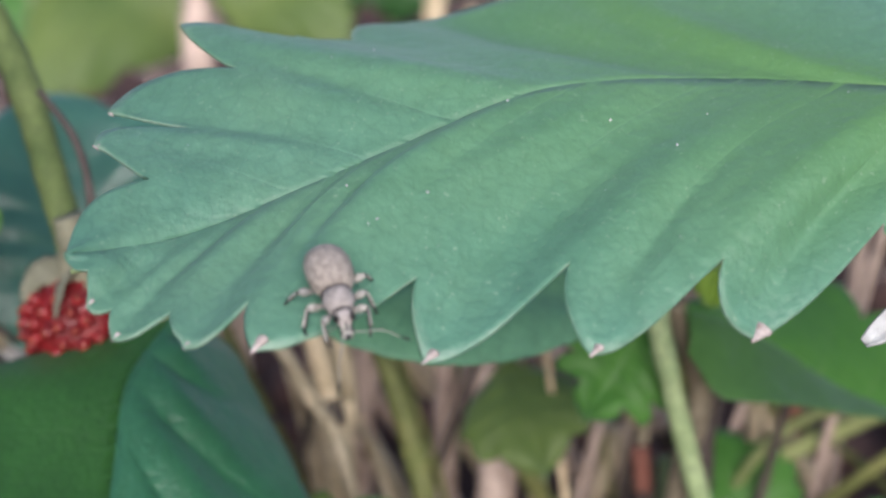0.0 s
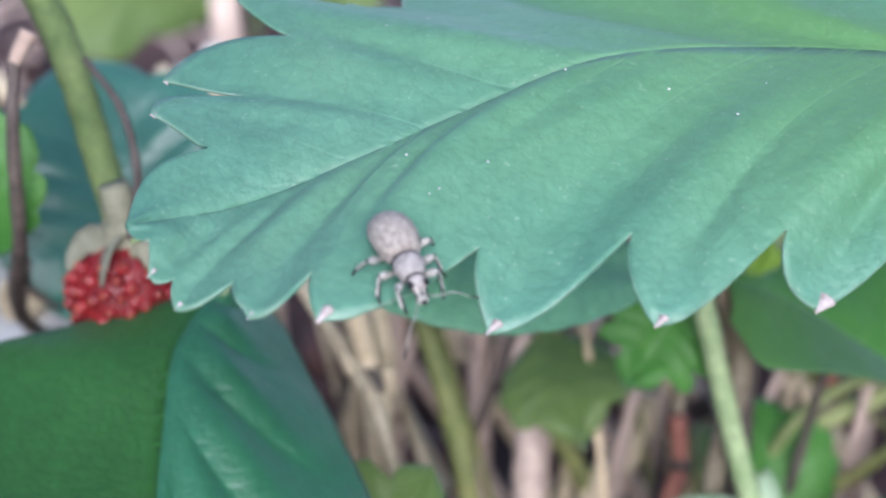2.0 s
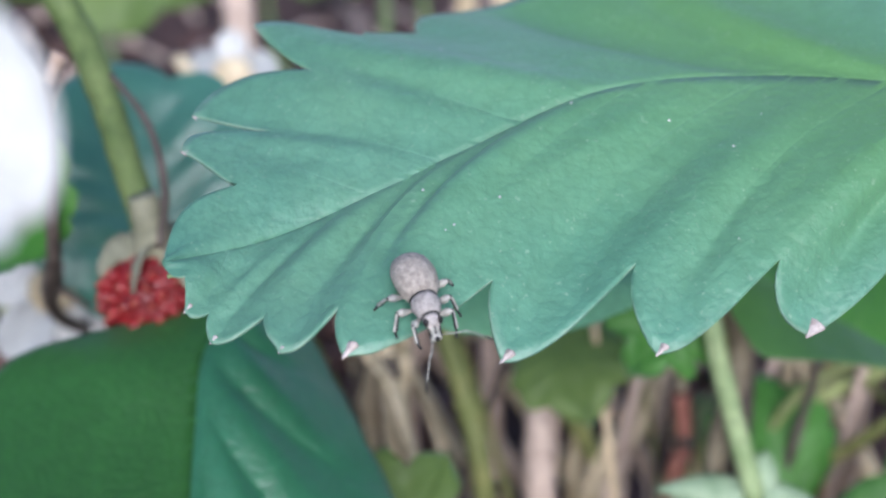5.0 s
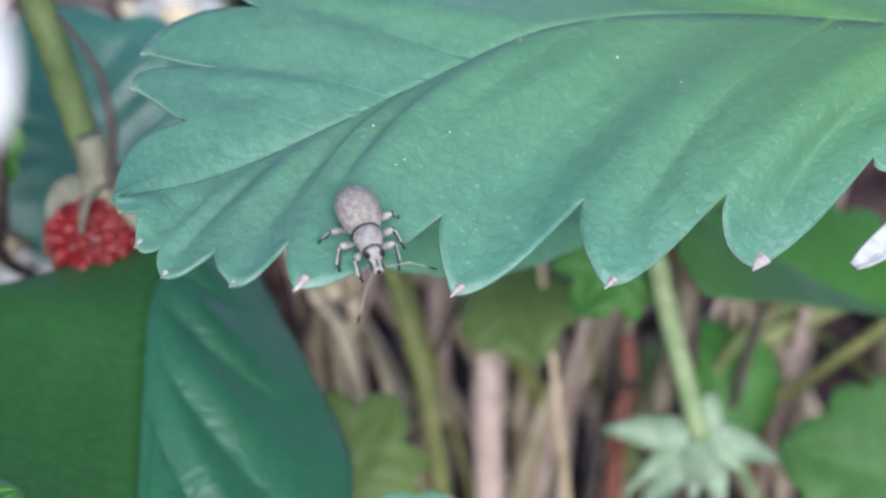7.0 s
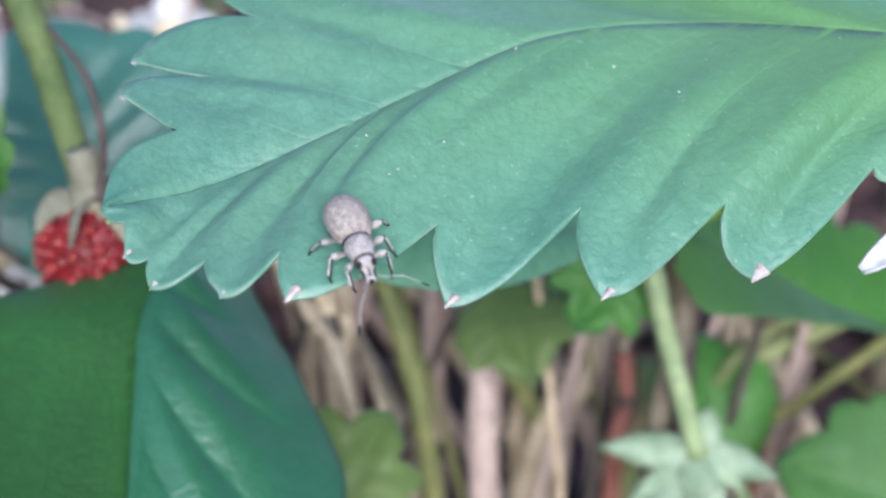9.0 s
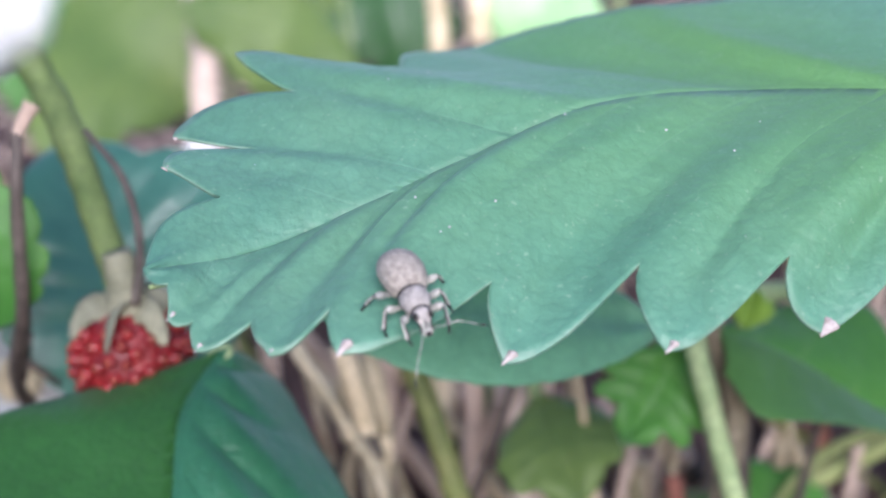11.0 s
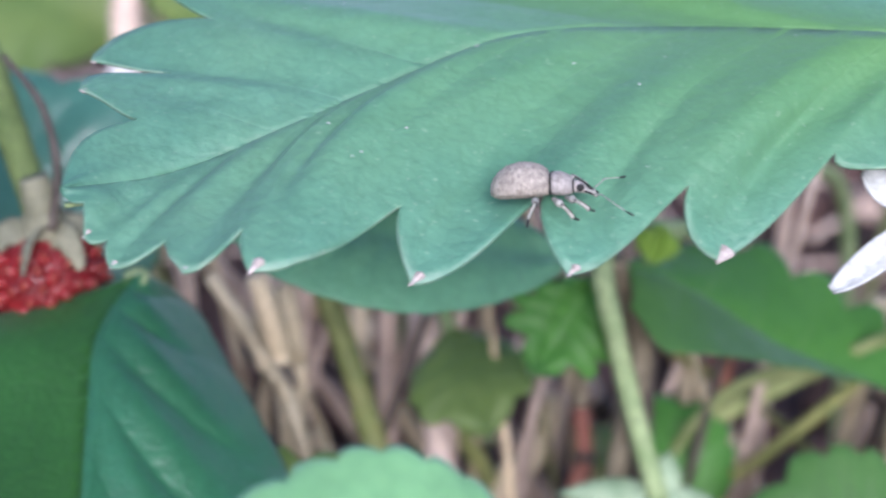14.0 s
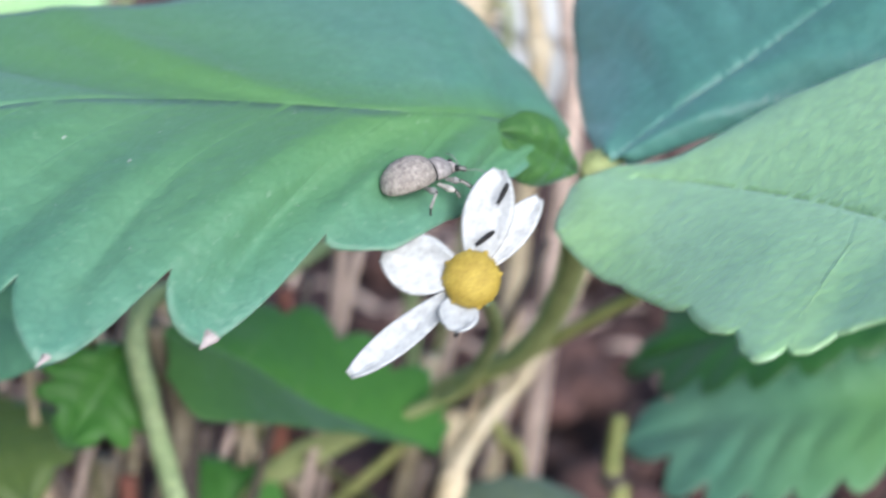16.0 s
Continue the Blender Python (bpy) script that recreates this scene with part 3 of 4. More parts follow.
part("thorax", ovoid(prof([(0.57, 0.4, 1.08), (0.61, 0.67, 1.11), (0.8, 0.76, 1.12), (1.1, 0.77, 1.1), (1.4, 0.66, 1.05), (1.62, 0.54, 1.0), (1.68, 0.3, 0.99)]), sides=40, squash=0.95), SCALES_GREY, weevil, "lilac-grey thorax")
part("neck_gap", ovoid(prof([(1.6, 0.4, 0.97), (1.66, 0.51, 0.98), (1.71, 0.5, 0.98), (1.78, 0.3, 0.97)])), CHITIN, weevil, "thin black line behind the head")
part("head", ovoid(prof([(1.68, 0.3, 0.96), (1.73, 0.45, 0.97), (1.95, 0.42, 0.94), (2.15, 0.35, 0.86), (2.3, 0.28, 0.78)])), SCALES_GREY, weevil)
snout = part("snout", ovoid(prof([(2.1, 0.22, 0.8), (2.18, 0.29, 0.8), (2.45, 0.23, 0.69), (2.6, 0.24, 0.62), (2.72, 0.27, 0.56), (2.8, 0.22, 0.52), (2.83, 0.1, 0.5)]), squash=0.75), SCALES_LEG, weevil, "short broad pale snout")
bm = bmesh.new()
part("mouth", ball(bm, (0, 2.78 * MM, 0.58 * MM), (0.15 * MM, 0.12 * MM, 0.15 * MM)), CHITIN, snout, "black snout end")
part("groove", tube([(0, 2.12 * MM, 1.07 * MM), (0, 2.35 * MM, 0.92 * MM), (0, 2.62 * MM, 0.78 * MM)], 0.03 * MM, 0.05 * MM, sides=7, steps=3), CHITIN, snout, "dark groove along the snout")
for sx in (-1, 1):
    bm = bmesh.new()
    part("eye", ball(bm, (sx * 0.36 * MM, 2.03 * MM, 1.05 * MM), (0.14 * MM, 0.2 * MM, 0.2 * MM)), CHITIN, weevil, "round black eye")
    part("scrobe", tube([(sx * 0.31 * MM, 2.2 * MM, 0.86 * MM), (sx * 0.27 * MM, 2.45 * MM, 0.74 * MM), (sx * 0.29 * MM, 2.68 * MM, 0.62 * MM)], 0.045 * MM, 0.05 * MM, sides=7, steps=3), CHITIN, snout, "dark side groove of the snout")


def antenna(sx):
    """Elbowed antenna: pale scape, beaded funicle, dark club; its origin is the socket on the snout."""
    scape = part("antenna", limb([(0, 0, 0), (sx * 0.5 * MM, 0.35 * MM, 0.12 * MM), (sx * 1.1 * MM, 0.6 * MM, 0.1 * MM)], [0.026 * MM, 0.026 * MM, 0.04 * MM], sides=8), SCALES_LEG, weevil, "thin pale elbowed antenna")
    path = [Vector((sx * 1.1, 0.6, 0.1)) * MM, Vector((sx * 1.5, 0.95, -0.05)) * MM, Vector((sx * 1.85, 1.3, -0.2)) * MM]
    part("funicle", tube(path, 0.022 * MM, 0.024 * MM, sides=8, steps=3), SCALES_LEG, scape)
    for k in range(6):
        bm = bmesh.new()
        part("bead", ball(bm, spline(path, 0.2 + k * 0.33), (0.036 * MM, 0.036 * MM, 0.036 * MM), rings=5, sides=7), SCALES_LEG, scape)
    tip = Vector((sx * 2.22, 1.66, -0.3)) * MM
    part("club", limb([path[-1], path[-1].lerp(tip, 0.5), tip], [0.025 * MM, 0.06 * MM, 0.02 * MM], sides=8), CHITIN, scape, "dark antenna club")
    scape.location = (sx * 0.29 * MM, 2.6 * MM, 0.68 * MM)
    return scape


antennae = [antenna(-1), antenna(1)]


def leg(sx, hip, knee, ankle, toe):
    """A leg as swollen thigh, shin and jointed foot; its origin is the hip."""
    hip, knee, ankle, toe = (Vector((sx * p[0], p[1], p[2])) * MM for p in (hip, knee, ankle, toe))
    k, a, t = knee - hip, ankle - hip, toe - hip
    thigh = part("leg", limb([Vector(), k * 0.3, k * 0.68, k * 0.92, k], [0.1 * MM, 0.13 * MM, 0.2 * MM, 0.13 * MM, 0.08 * MM], sides=12), SCALES_LEG, weevil, "pale grey scaly leg with a swollen thigh")
    bm = bmesh.new()
    part("knee", ball(bm, k, (0.085 * MM, 0.085 * MM, 0.085 * MM), rings=6, sides=9), CHITIN, thigh, "black knee joint")
    part("shin", limb([k, k.lerp(a, 0.5) + Vector((0, 0, 0.05 * MM)), a], [0.08 * MM, 0.085 * MM, 0.1 * MM], sides=9), SCALES_LEG, thigh)
    off = Vector((-sx * 0.055 * MM, 0.06 * MM, 0.02 * MM))
    part("shin_stripe", tube([k.lerp(a, 0.05) + off, k.lerp(a, 0.5) + off + Vector((0, 0, 0.04 * MM)), a + off], 0.05 * MM, 0.065 * MM, sides=7, steps=3), CHITIN, thigh, "dark edge of the shin")
    for n in range(3):
        p, q = a.lerp(t, n / 3), a.lerp(t, (n + 1) / 3)
        part("foot", limb([p, p.lerp(q, 0.6), q], [0.045 * MM, 0.075 * MM, 0.05 * MM], sides=8, steps=3), CHITIN, thigh, "dark foot joint")
    thigh.location = hip
    return thigh


legs = [
    leg(-1, (0.4, 1.3, 0.6), (1.2, 1.5, 0.95), (1.2, 2.15, 0.35), (1.1, 2.5, 0.05)),
    leg(-1, (0.55, 0.6, 0.6), (1.35, 0.7, 1.1), (1.65, 0.95, 0.35), (1.8, 1.2, 0.05)),
    leg(-1, (0.65, -0.4, 0.7), (1.6, -0.35, 1.1), (1.95, -0.8, 0.4), (2.15, -0.95, 0.05)),
    leg(1, (0.4, 1.3, 0.6), (0.95, 1.9, 0.8), (0.9, 2.5, 0.25), (0.75, 2.75, 0.05)),
    leg(1, (0.55, 0.7, 0.6), (1.45, 1.0, 0.95), (1.7, 1.5, 0.3), (1.65, 1.8, 0.05)),
    leg(1, (0.65, -0.2, 0.7), (1.65, 0.1, 1.15), (1.95, -0.3, 0.4), (2.15, -0.35, 0.05)),
]


# ---- berry and its stalk ----
def berry_thing():
    top = Vector((-0.0236, 0.1032, 0.0647))
    b = thing("wild_strawberry", top, "ripe red wild strawberry hanging with a dull green calyx", "berry")
    rnd = random.Random(3)
    R, Hh = 0.0041, 0.0044
    bm = bmesh.new()
    ball(bm, top + Vector((0, 0, -Hh * 0.75)), (R * 0.9, R * 0.9, Hh * 0.86), rings=16, sides=24)
    flesh = part("flesh", bm, RED_FLESH, b)
    n = 150
    for k in range(n):
        z = 1 - 2 * (k + 0.5) / n
        if z > 0.72:
            continue
        a = k * 2.39996
        q = math.sqrt(1 - z * z)
        d = Vector((q * math.cos(a), q * math.sin(a), z))
        d = (d + Vector((rnd.uniform(-1, 1), rnd.uniform(-1, 1), rnd.uniform(-1, 1))) * 0.07).normalized()
        p = top + Vector((0, 0, -Hh * 0.75)) + Vector((d.x * R * 0.92, d.y * R * 0.92, d.z * Hh * 0.88))
        bm = bmesh.new()
        r = 0.00050 * rnd.uniform(0.85, 1.15)
        ball(bm, p, (r, r, r * 0.95), rings=6, sides=9)
        part("drupelet", bm, RED_FLESH, flesh)
        bm = bmesh.new()
        ball(bm, p + d * r * 0.85, (0.00016, 0.00016, 0.0003), d.to_track_quat("Y", "Z").to_matrix(), 5, 6)
        part("seed", bm, ACHENE, flesh)
    for k in range(6):
        a = 2 * math.pi * k / 6 + 0.3
        d = Vector((math.cos(a), math.sin(a), 0))
        bm = tube([top + d * 0.0004, top + d * 0.0022 + Vector((0, 0, 0.0006)), top + d * 0.0033 + Vector((0, 0, -0.0004)), top + d * 0.0038 + Vector((0, 0, -0.0014))],
                  0.0014, 0.0003, sides=8, flat=0.2, seed=k)
        part("sepal", bm, CALYX_DULL, b)
    part("receptacle", tube([top + Vector((0, 0, -0.001)), top + Vector((0, 0, 0.0022)), top + Vector((-0.0004, 0, 0.0042))], 0.0016, 0.0010), CALYX_DULL, b)
    part("stalk", tube([top + Vector((-0.0002, 0, 0.002)), (-0.0256, 0.1065, 0.0697), (-0.0279, 0.1109, 0.0737), (-0.0305, 0.1151, 0.0771), (-0.0335, 0.1180, 0.0789), (-0.0420, 0.1300, 0.070), (-0.046, 0.140, 0.03), (-0.048, 0.145, -0.004)],
                       0.0011, 0.0013), STEM_BERRY, b, "olive-green hairy fruit stalk")
    part("dry_style", tube([(-0.0228, 0.1020, 0.0656), (-0.0223, 0.1029, 0.0697), (-0.0235, 0.1051, 0.0734), (-0.0263, 0.1076, 0.0761)], 0.00035, 0.00022, sides=7), TWIG, b, "thin dark dried bract")
    return settle(b)


berry_thing()


# ---- thin dead twig beside the berry ----
tw = thing("dry_twig", (-0.0340, 0.138, 0.0), "thin dark dead twig with a pale joint", "twig")
part("stalk", tube([(-0.0296, 0.1030, 0.0773), (-0.0298, 0.1018, 0.0726), (-0.0309, 0.1043, 0.0643), (-0.0352, 0.1167, 0.0524), (-0.034, 0.134, 0.035), (-0.034, 0.138, -0.004)], 0.0004, 0.0007, sides=8), TWIG, tw)
part("joint", tube([(-0.0286, 0.1037, 0.0790), (-0.0292, 0.1033, 0.0780), (-0.0297, 0.1029, 0.0769)], 0.0006, 0.0004, sides=8), LITTER, tw, "pale brown dried joint")
part("joint", tube([(-0.0319, 0.1074, 0.0613), (-0.0330, 0.1105, 0.0583), (-0.0342, 0.1136, 0.0553)], 0.0006, 0.0004, sides=8), TWIG, tw)
part("side_twig", tube([(-0.0330, 0.1104, 0.0581), (-0.0320, 0.1113, 0.0568), (-0.0311, 0.1122, 0.0554)], 0.0003, 0.0002, sides=7), TWIG, tw)
settle(tw)


# ---- single leaves and plants around ----
def plant_leaf(label, base, tip, up, width, mat, root, fold=20, name="leaf", stem=STEM_GREEN, stem_r=0.0008, knee_by=None, **more):
    ob = thing(name, root, label, "leaf")
    simple_leaflet("blade", base, tip, up, width, mat, ob, fold=fold, **{"quilt": 0.00035, **more})
    b, r = Vector(base), Vector(root)
    axis = (b - Vector(tip)).normalized()
    knee = b + (Vector(knee_by) if knee_by else axis * 0.008)
    part("petiole", tube([b, knee, knee.lerp(r, 0.5) + Vector((axis.x, axis.y, 0)) * 0.006, r], stem_r * 0.8, stem_r), stem, ob)
    return settle(ob)


def lobe(start, d, face, ln, wd, droop):
    """A flat pointed sepal of some thickness, curving down towards its tip."""
    d, face = Vector(d).normalized(), Vector(face)
    s = d.cross(face).normalized()
    nn = s.cross(d).normalized()
    bm = bmesh.new()
    top, low = [], []
    for i in range(10):
        u = i / 9
        w = wd * 0.5 * (0.45 + 1.3 * u) * (1 - u) ** 1.05 * 1.5
        c = Vector(start) + d * ln * u + Vector((0, 0, -droop * u * u))
        top.append([bm.verts.new(c + s * w * v + nn * (0.0001 - 0.15 * wd * abs(v))) for v in (-1, -0.5, 0, 0.5, 1)])
        low.append([bm.verts.new(c + s * w * v + nn * (-0.0001 - 0.15 * wd * abs(v))) for v in (-1, -0.5, 0, 0.5, 1)])
    for i in range(9):
        for j in range(4):
            bm.faces.new((top[i][j], top[i][j + 1], top[i + 1][j + 1], top[i + 1][j]))
            bm.faces.new((low[i][j], low[i + 1][j], low[i + 1][j + 1], low[i][j + 1]))
        for j in (0, 4):
            bm.faces.new((top[i][j], top[i + 1][j], low[i + 1][j], low[i][j]))
    bmesh.ops.recalc_face_normals(bm, faces=bm.faces)
    return bm


# dark folded leaf below the berry
dk = thing("strawberry_leaf", (-0.020, 0.094, -0.004), "large dark green strawberry leaf folded along its midrib, one half coloured as if reflecting sky", "leaf")
D_MID = [(-0.0170, 0.0660, 0.0360), (-0.0180, 0.0747, 0.0470), (-0.0184, 0.0799, 0.0516), (-0.0189, 0.0861, 0.0553), (-0.0192, 0.0910, 0.0578), (-0.0192, 0.0961, 0.0607), (-0.0173, 0.1015, 0.0625)]
# near half in the skylit copy of the leaf colour, far half in the plain one
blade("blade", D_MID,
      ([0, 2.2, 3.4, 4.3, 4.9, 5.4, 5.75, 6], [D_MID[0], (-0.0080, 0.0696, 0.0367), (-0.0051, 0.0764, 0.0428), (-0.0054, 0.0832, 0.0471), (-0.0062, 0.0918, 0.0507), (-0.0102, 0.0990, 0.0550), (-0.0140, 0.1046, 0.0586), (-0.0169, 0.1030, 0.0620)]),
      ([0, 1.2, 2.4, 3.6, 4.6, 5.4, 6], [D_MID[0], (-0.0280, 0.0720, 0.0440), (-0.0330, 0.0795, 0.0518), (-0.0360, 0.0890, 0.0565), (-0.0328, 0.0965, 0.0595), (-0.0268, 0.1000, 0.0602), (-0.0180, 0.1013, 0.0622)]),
      LEAF_DARK, dk, notch=(0.06, 0.2), up=(0.2, -0.9, 0.4), quilt=0.0006, quilt_far=0.0, smooth_from=0, rib_mat=LEAF_DARK, fold_soft=False, near_mat=LEAF_DARK_SKYLIT,
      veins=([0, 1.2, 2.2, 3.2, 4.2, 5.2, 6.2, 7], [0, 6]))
part("petiole", tube([D_MID[-1], (-0.0175, 0.1060, 0.055), (-0.019, 0.106, 0.02), (-0.020, 0.100, -0.004)], 0.0008, 0.001), STEM_GREEN, dk)
settle(dk)
# leaf lying below the main leaflet
plant_leaf("blue-green strawberry leaf in the shade of another leaf", (0.0122, 0.1040, 0.0624), (-0.0111, 0.0972, 0.0675), (0, -0.6, 0.8), 0.0060, LEAF_SHADE,
           (0.060, 0.170, -0.004), fold=4, arch=0.05, teeth=9, notch=0.02, stem=STEM_OLIVE, stem_r=0.0005, knee_by=(-0.004, 0.008, -0.002))
# leaf behind the berry stalk
plant_leaf("glossy blue-green leaf behind the berry", (-0.0239, 0.1155, 0.0490), (-0.0330, 0.1291, 0.0691), (0.3, -0.75, 0.55), 0.0115, LEAF_TEAL,
           (-0.020, 0.135, -0.004), fold=15, teeth=6, notch=0.12, quilt=0.0004)
# bright leaf at the side
plant_leaf("bright yellow-green leaf lit through", (-0.0425, 0.1066, 0.0610), (-0.0348, 0.1080, 0.0770), (0.1, -0.9, 0.4), 0.010, LEAF_FRESH,
           (-0.052, 0.12, -0.004), fold=5, teeth=6, notch=0.1, quilt=0.0001)
# folded small leaf below the flower
fl = thing("strawberry_leaf", (0.030, 0.135, -0.004), "small young folded strawberry leaf with sharp teeth", "leaf")
F_MID = [(0.0406, 0.1165, 0.0457), (0.0347, 0.1160, 0.0484), (0.0296, 0.1150, 0.0512), (0.0233, 0.1140, 0.0557), (0.0178, 0.1130, 0.0583)]
half_leaflet("leaflet", F_MID, ([0, 0.9, 1.6, 2.4, 3.2, 4.0], [F_MID[0], (0.0348, 0.1145, 0.0483), (0.0305, 0.1120, 0.0503), (0.0246, 0.1090, 0.0527), (0.0201, 0.1080, 0.0537), (0.0178, 0.1105, 0.0560)]),
             LEAF_MATT, fl, "paler half of a folded leaflet", up=(0.05, -0.9, 0.4), cuts=[(0.6, 0.97), (0.6, 0.97)])
half_leaflet("leaflet", F_MID, ([0, 0.2, 0.5, 0.9, 1.5, 2.2, 2.9, 3.5, 4.0], [F_MID[0], (0.0421, 0.1190, 0.0467), (0.0421, 0.1200, 0.0486), (0.0405, 0.1210, 0.0510), (0.0361, 0.1220, 0.0535), (0.0309, 0.1220, 0.0564), (0.0262, 0.1210, 0.0572), (0.0211, 0.1180, 0.0575), (0.0182, 0.1140, 0.0585)]),
             LEAF_FRESH, fl, "bright green toothed half of a folded leaflet", up=(0.05, -0.75, 0.65), cuts=[(0.5, 0.7), (0.5, 0.66), (0.5, 0.7), (0.6, 0.76), (0.6, 0.78), (0.6, 0.84)], flip=True)
simple_leaflet("leaflet", (0.0195, 0.1130, 0.0585), (0.0203, 0.1140, 0.0613), (0.1, -0.85, 0.5), 0.0019, LEAF_LIME, fl, fold=10, teeth=4, notch=0.3, label="tiny unfolding yellow-green leaflet")
simple_leaflet("leaflet", (0.0155, 0.1150, 0.0565), (0.0106, 0.1110, 0.0502), (0.1, -0.85, 0.5), 0.0046, LEAF_FRESH, fl, fold=5, arch=0.05, teeth=4, notch=0.42)
part("petiole", tube([(0.0170, 0.1135, 0.0586), (0.0189, 0.1145, 0.0534), (0.0195, 0.1145, 0.0490), (0.0177, 0.1120, 0.0404), (0.0170, 0.1200, -0.004)], 0.0009, 0.0009), STEM_BROWN, fl, "brownish hairy leaf stalk")
settle(fl)
# olive leaf behind the straws
plant_leaf("olive-yellow leaf among dry straws", (0.0052, 0.1287, 0.0457), (0.0083, 0.1202, 0.0398), (0.05, -0.9, 0.4), 0.0055, LEAF_OLIVE,
           (0.000, 0.145, -0.004), fold=6, teeth=4, notch=0.12)
# green leaf by the dark folded leaf
plant_leaf("green toothed leaf low among the straws", (-0.0109, 0.0982, 0.0383), (-0.0034, 0.1055, 0.0465), (0.1, -0.9, 0.4), 0.0058, LEAF_OLIVE,
           (-0.010, 0.12, -0.004), fold=8, teeth=5, notch=0.25)
plant_leaf("dark green leaf behind the red stalk", (0.0270, 0.1229, 0.0279), (0.0228, 0.1314, 0.0383), (0.1, -0.9, 0.4), 0.0060, LEAF_FRESH,
           (0.028, 0.15, -0.004), fold=8, teeth=5, notch=0.15)
plant_leaf("green leaf low behind the calyx", (0.0470, 0.1132, 0.0292), (0.0285, 0.1163, 0.0345), (0.1, -0.8, 0.6), 0.0085, LEAF_MATT,
           (0.045, 0.128, -0.004), fold=8, teeth=6, notch=0.15)
# toothed leaf at the far end, low
plant_leaf("deeply veined dark green toothed leaf", (0.0863, 0.1100, 0.0517), (0.0605, 0.1250, 0.0412), (0.1, -0.6, 0.8), 0.0105, LEAF,
           (0.085, 0.13, -0.004), fold=10, teeth=7, notch=0.3)
plant_leaf("dark green toothed leaf above another leaf", (0.0811, 0.1089, 0.0605), (0.0596, 0.1251, 0.0485), (0.1, -0.6, 0.8), 0.0065, LEAF_DARK,
           (0.080, 0.14, -0.004), fold=10, teeth=6, notch=0.25)
plant_leaf("grey-green leaf close to the ground", (0.0600, 0.1145, 0.0350), (0.0405, 0.1200, 0.0362), (0.1, -0.4, 0.9), 0.0060, LEAF_DULL,
           (0.060, 0.11, -0.004), fold=8, teeth=6, notch=0.05)


plant_leaf("pale green toothed leaf beside the nodding calyx", (0.0080, 0.0484, 0.0665), (-0.0090, 0.0507, 0.0712), (0, -0.5, 0.85), 0.0074, LEAF_MINT,
           (0.018, 0.05, -0.004), fold=6, arch=0.12, teeth=10, notch=0.12)


plant_leaf("small green toothed leaf near the dark leaf", (-0.0301, 0.0665, 0.0616), (-0.0211, 0.0684, 0.0647), (0, -0.5, 0.85), 0.0026, LEAF_FRESH,
           (-0.030, 0.07, -0.004), fold=6, arch=0.1, teeth=5, notch=0.1)


# ---- drooping young fruit: stem with a pale calyx ----
cx = thing("young_fruit", (0.0205, 0.1083, 0.0404), "nodding pale green calyx on a stalk", "fruit")
c = Vector((0.0205, 0.1084, 0.0406))
view = (Vector((0, 0, 0.115)) - c).normalized()
part("stalk", tube([c, (0.0182, 0.1097, 0.0484), (0.0166, 0.1102, 0.0544), (0.0157, 0.1114, 0.0590), (0.0176, 0.1148, 0.0608), (0.0244, 0.1205, 0.0585), (0.045, 0.15, 0.05), (0.05, 0.158, -0.004)], 0.00085, 0.00075), STEM_GREEN, cx, "pale green hairy stalk")
for k in range(10):
    a = 2 * math.pi * k / 10 + 0.2
    ln = (0.0078 if k % 2 == 0 else 0.0060) * (0.85 + 0.25 * math.sin(k * 5.3))
    d = Vector((math.cos(a), 0.25 * math.sin(a) - 0.1, 0.75 * math.sin(a) - 0.15))
    bm = lobe(c, d, (0, -0.8, 0.5), ln, 0.0034 if k % 2 == 0 else 0.0021, 0.0022 + 0.0016 * math.sin(k * 2.7))
    part("sepal", bm, CALYX_PALE, cx)
bm = bmesh.new()
part("fruit", ball(bm, c + Vector((0, 0.0006, -0.0022)), (0.0022, 0.0022, 0.0024)), CALYX_PALE, cx)
settle(cx)


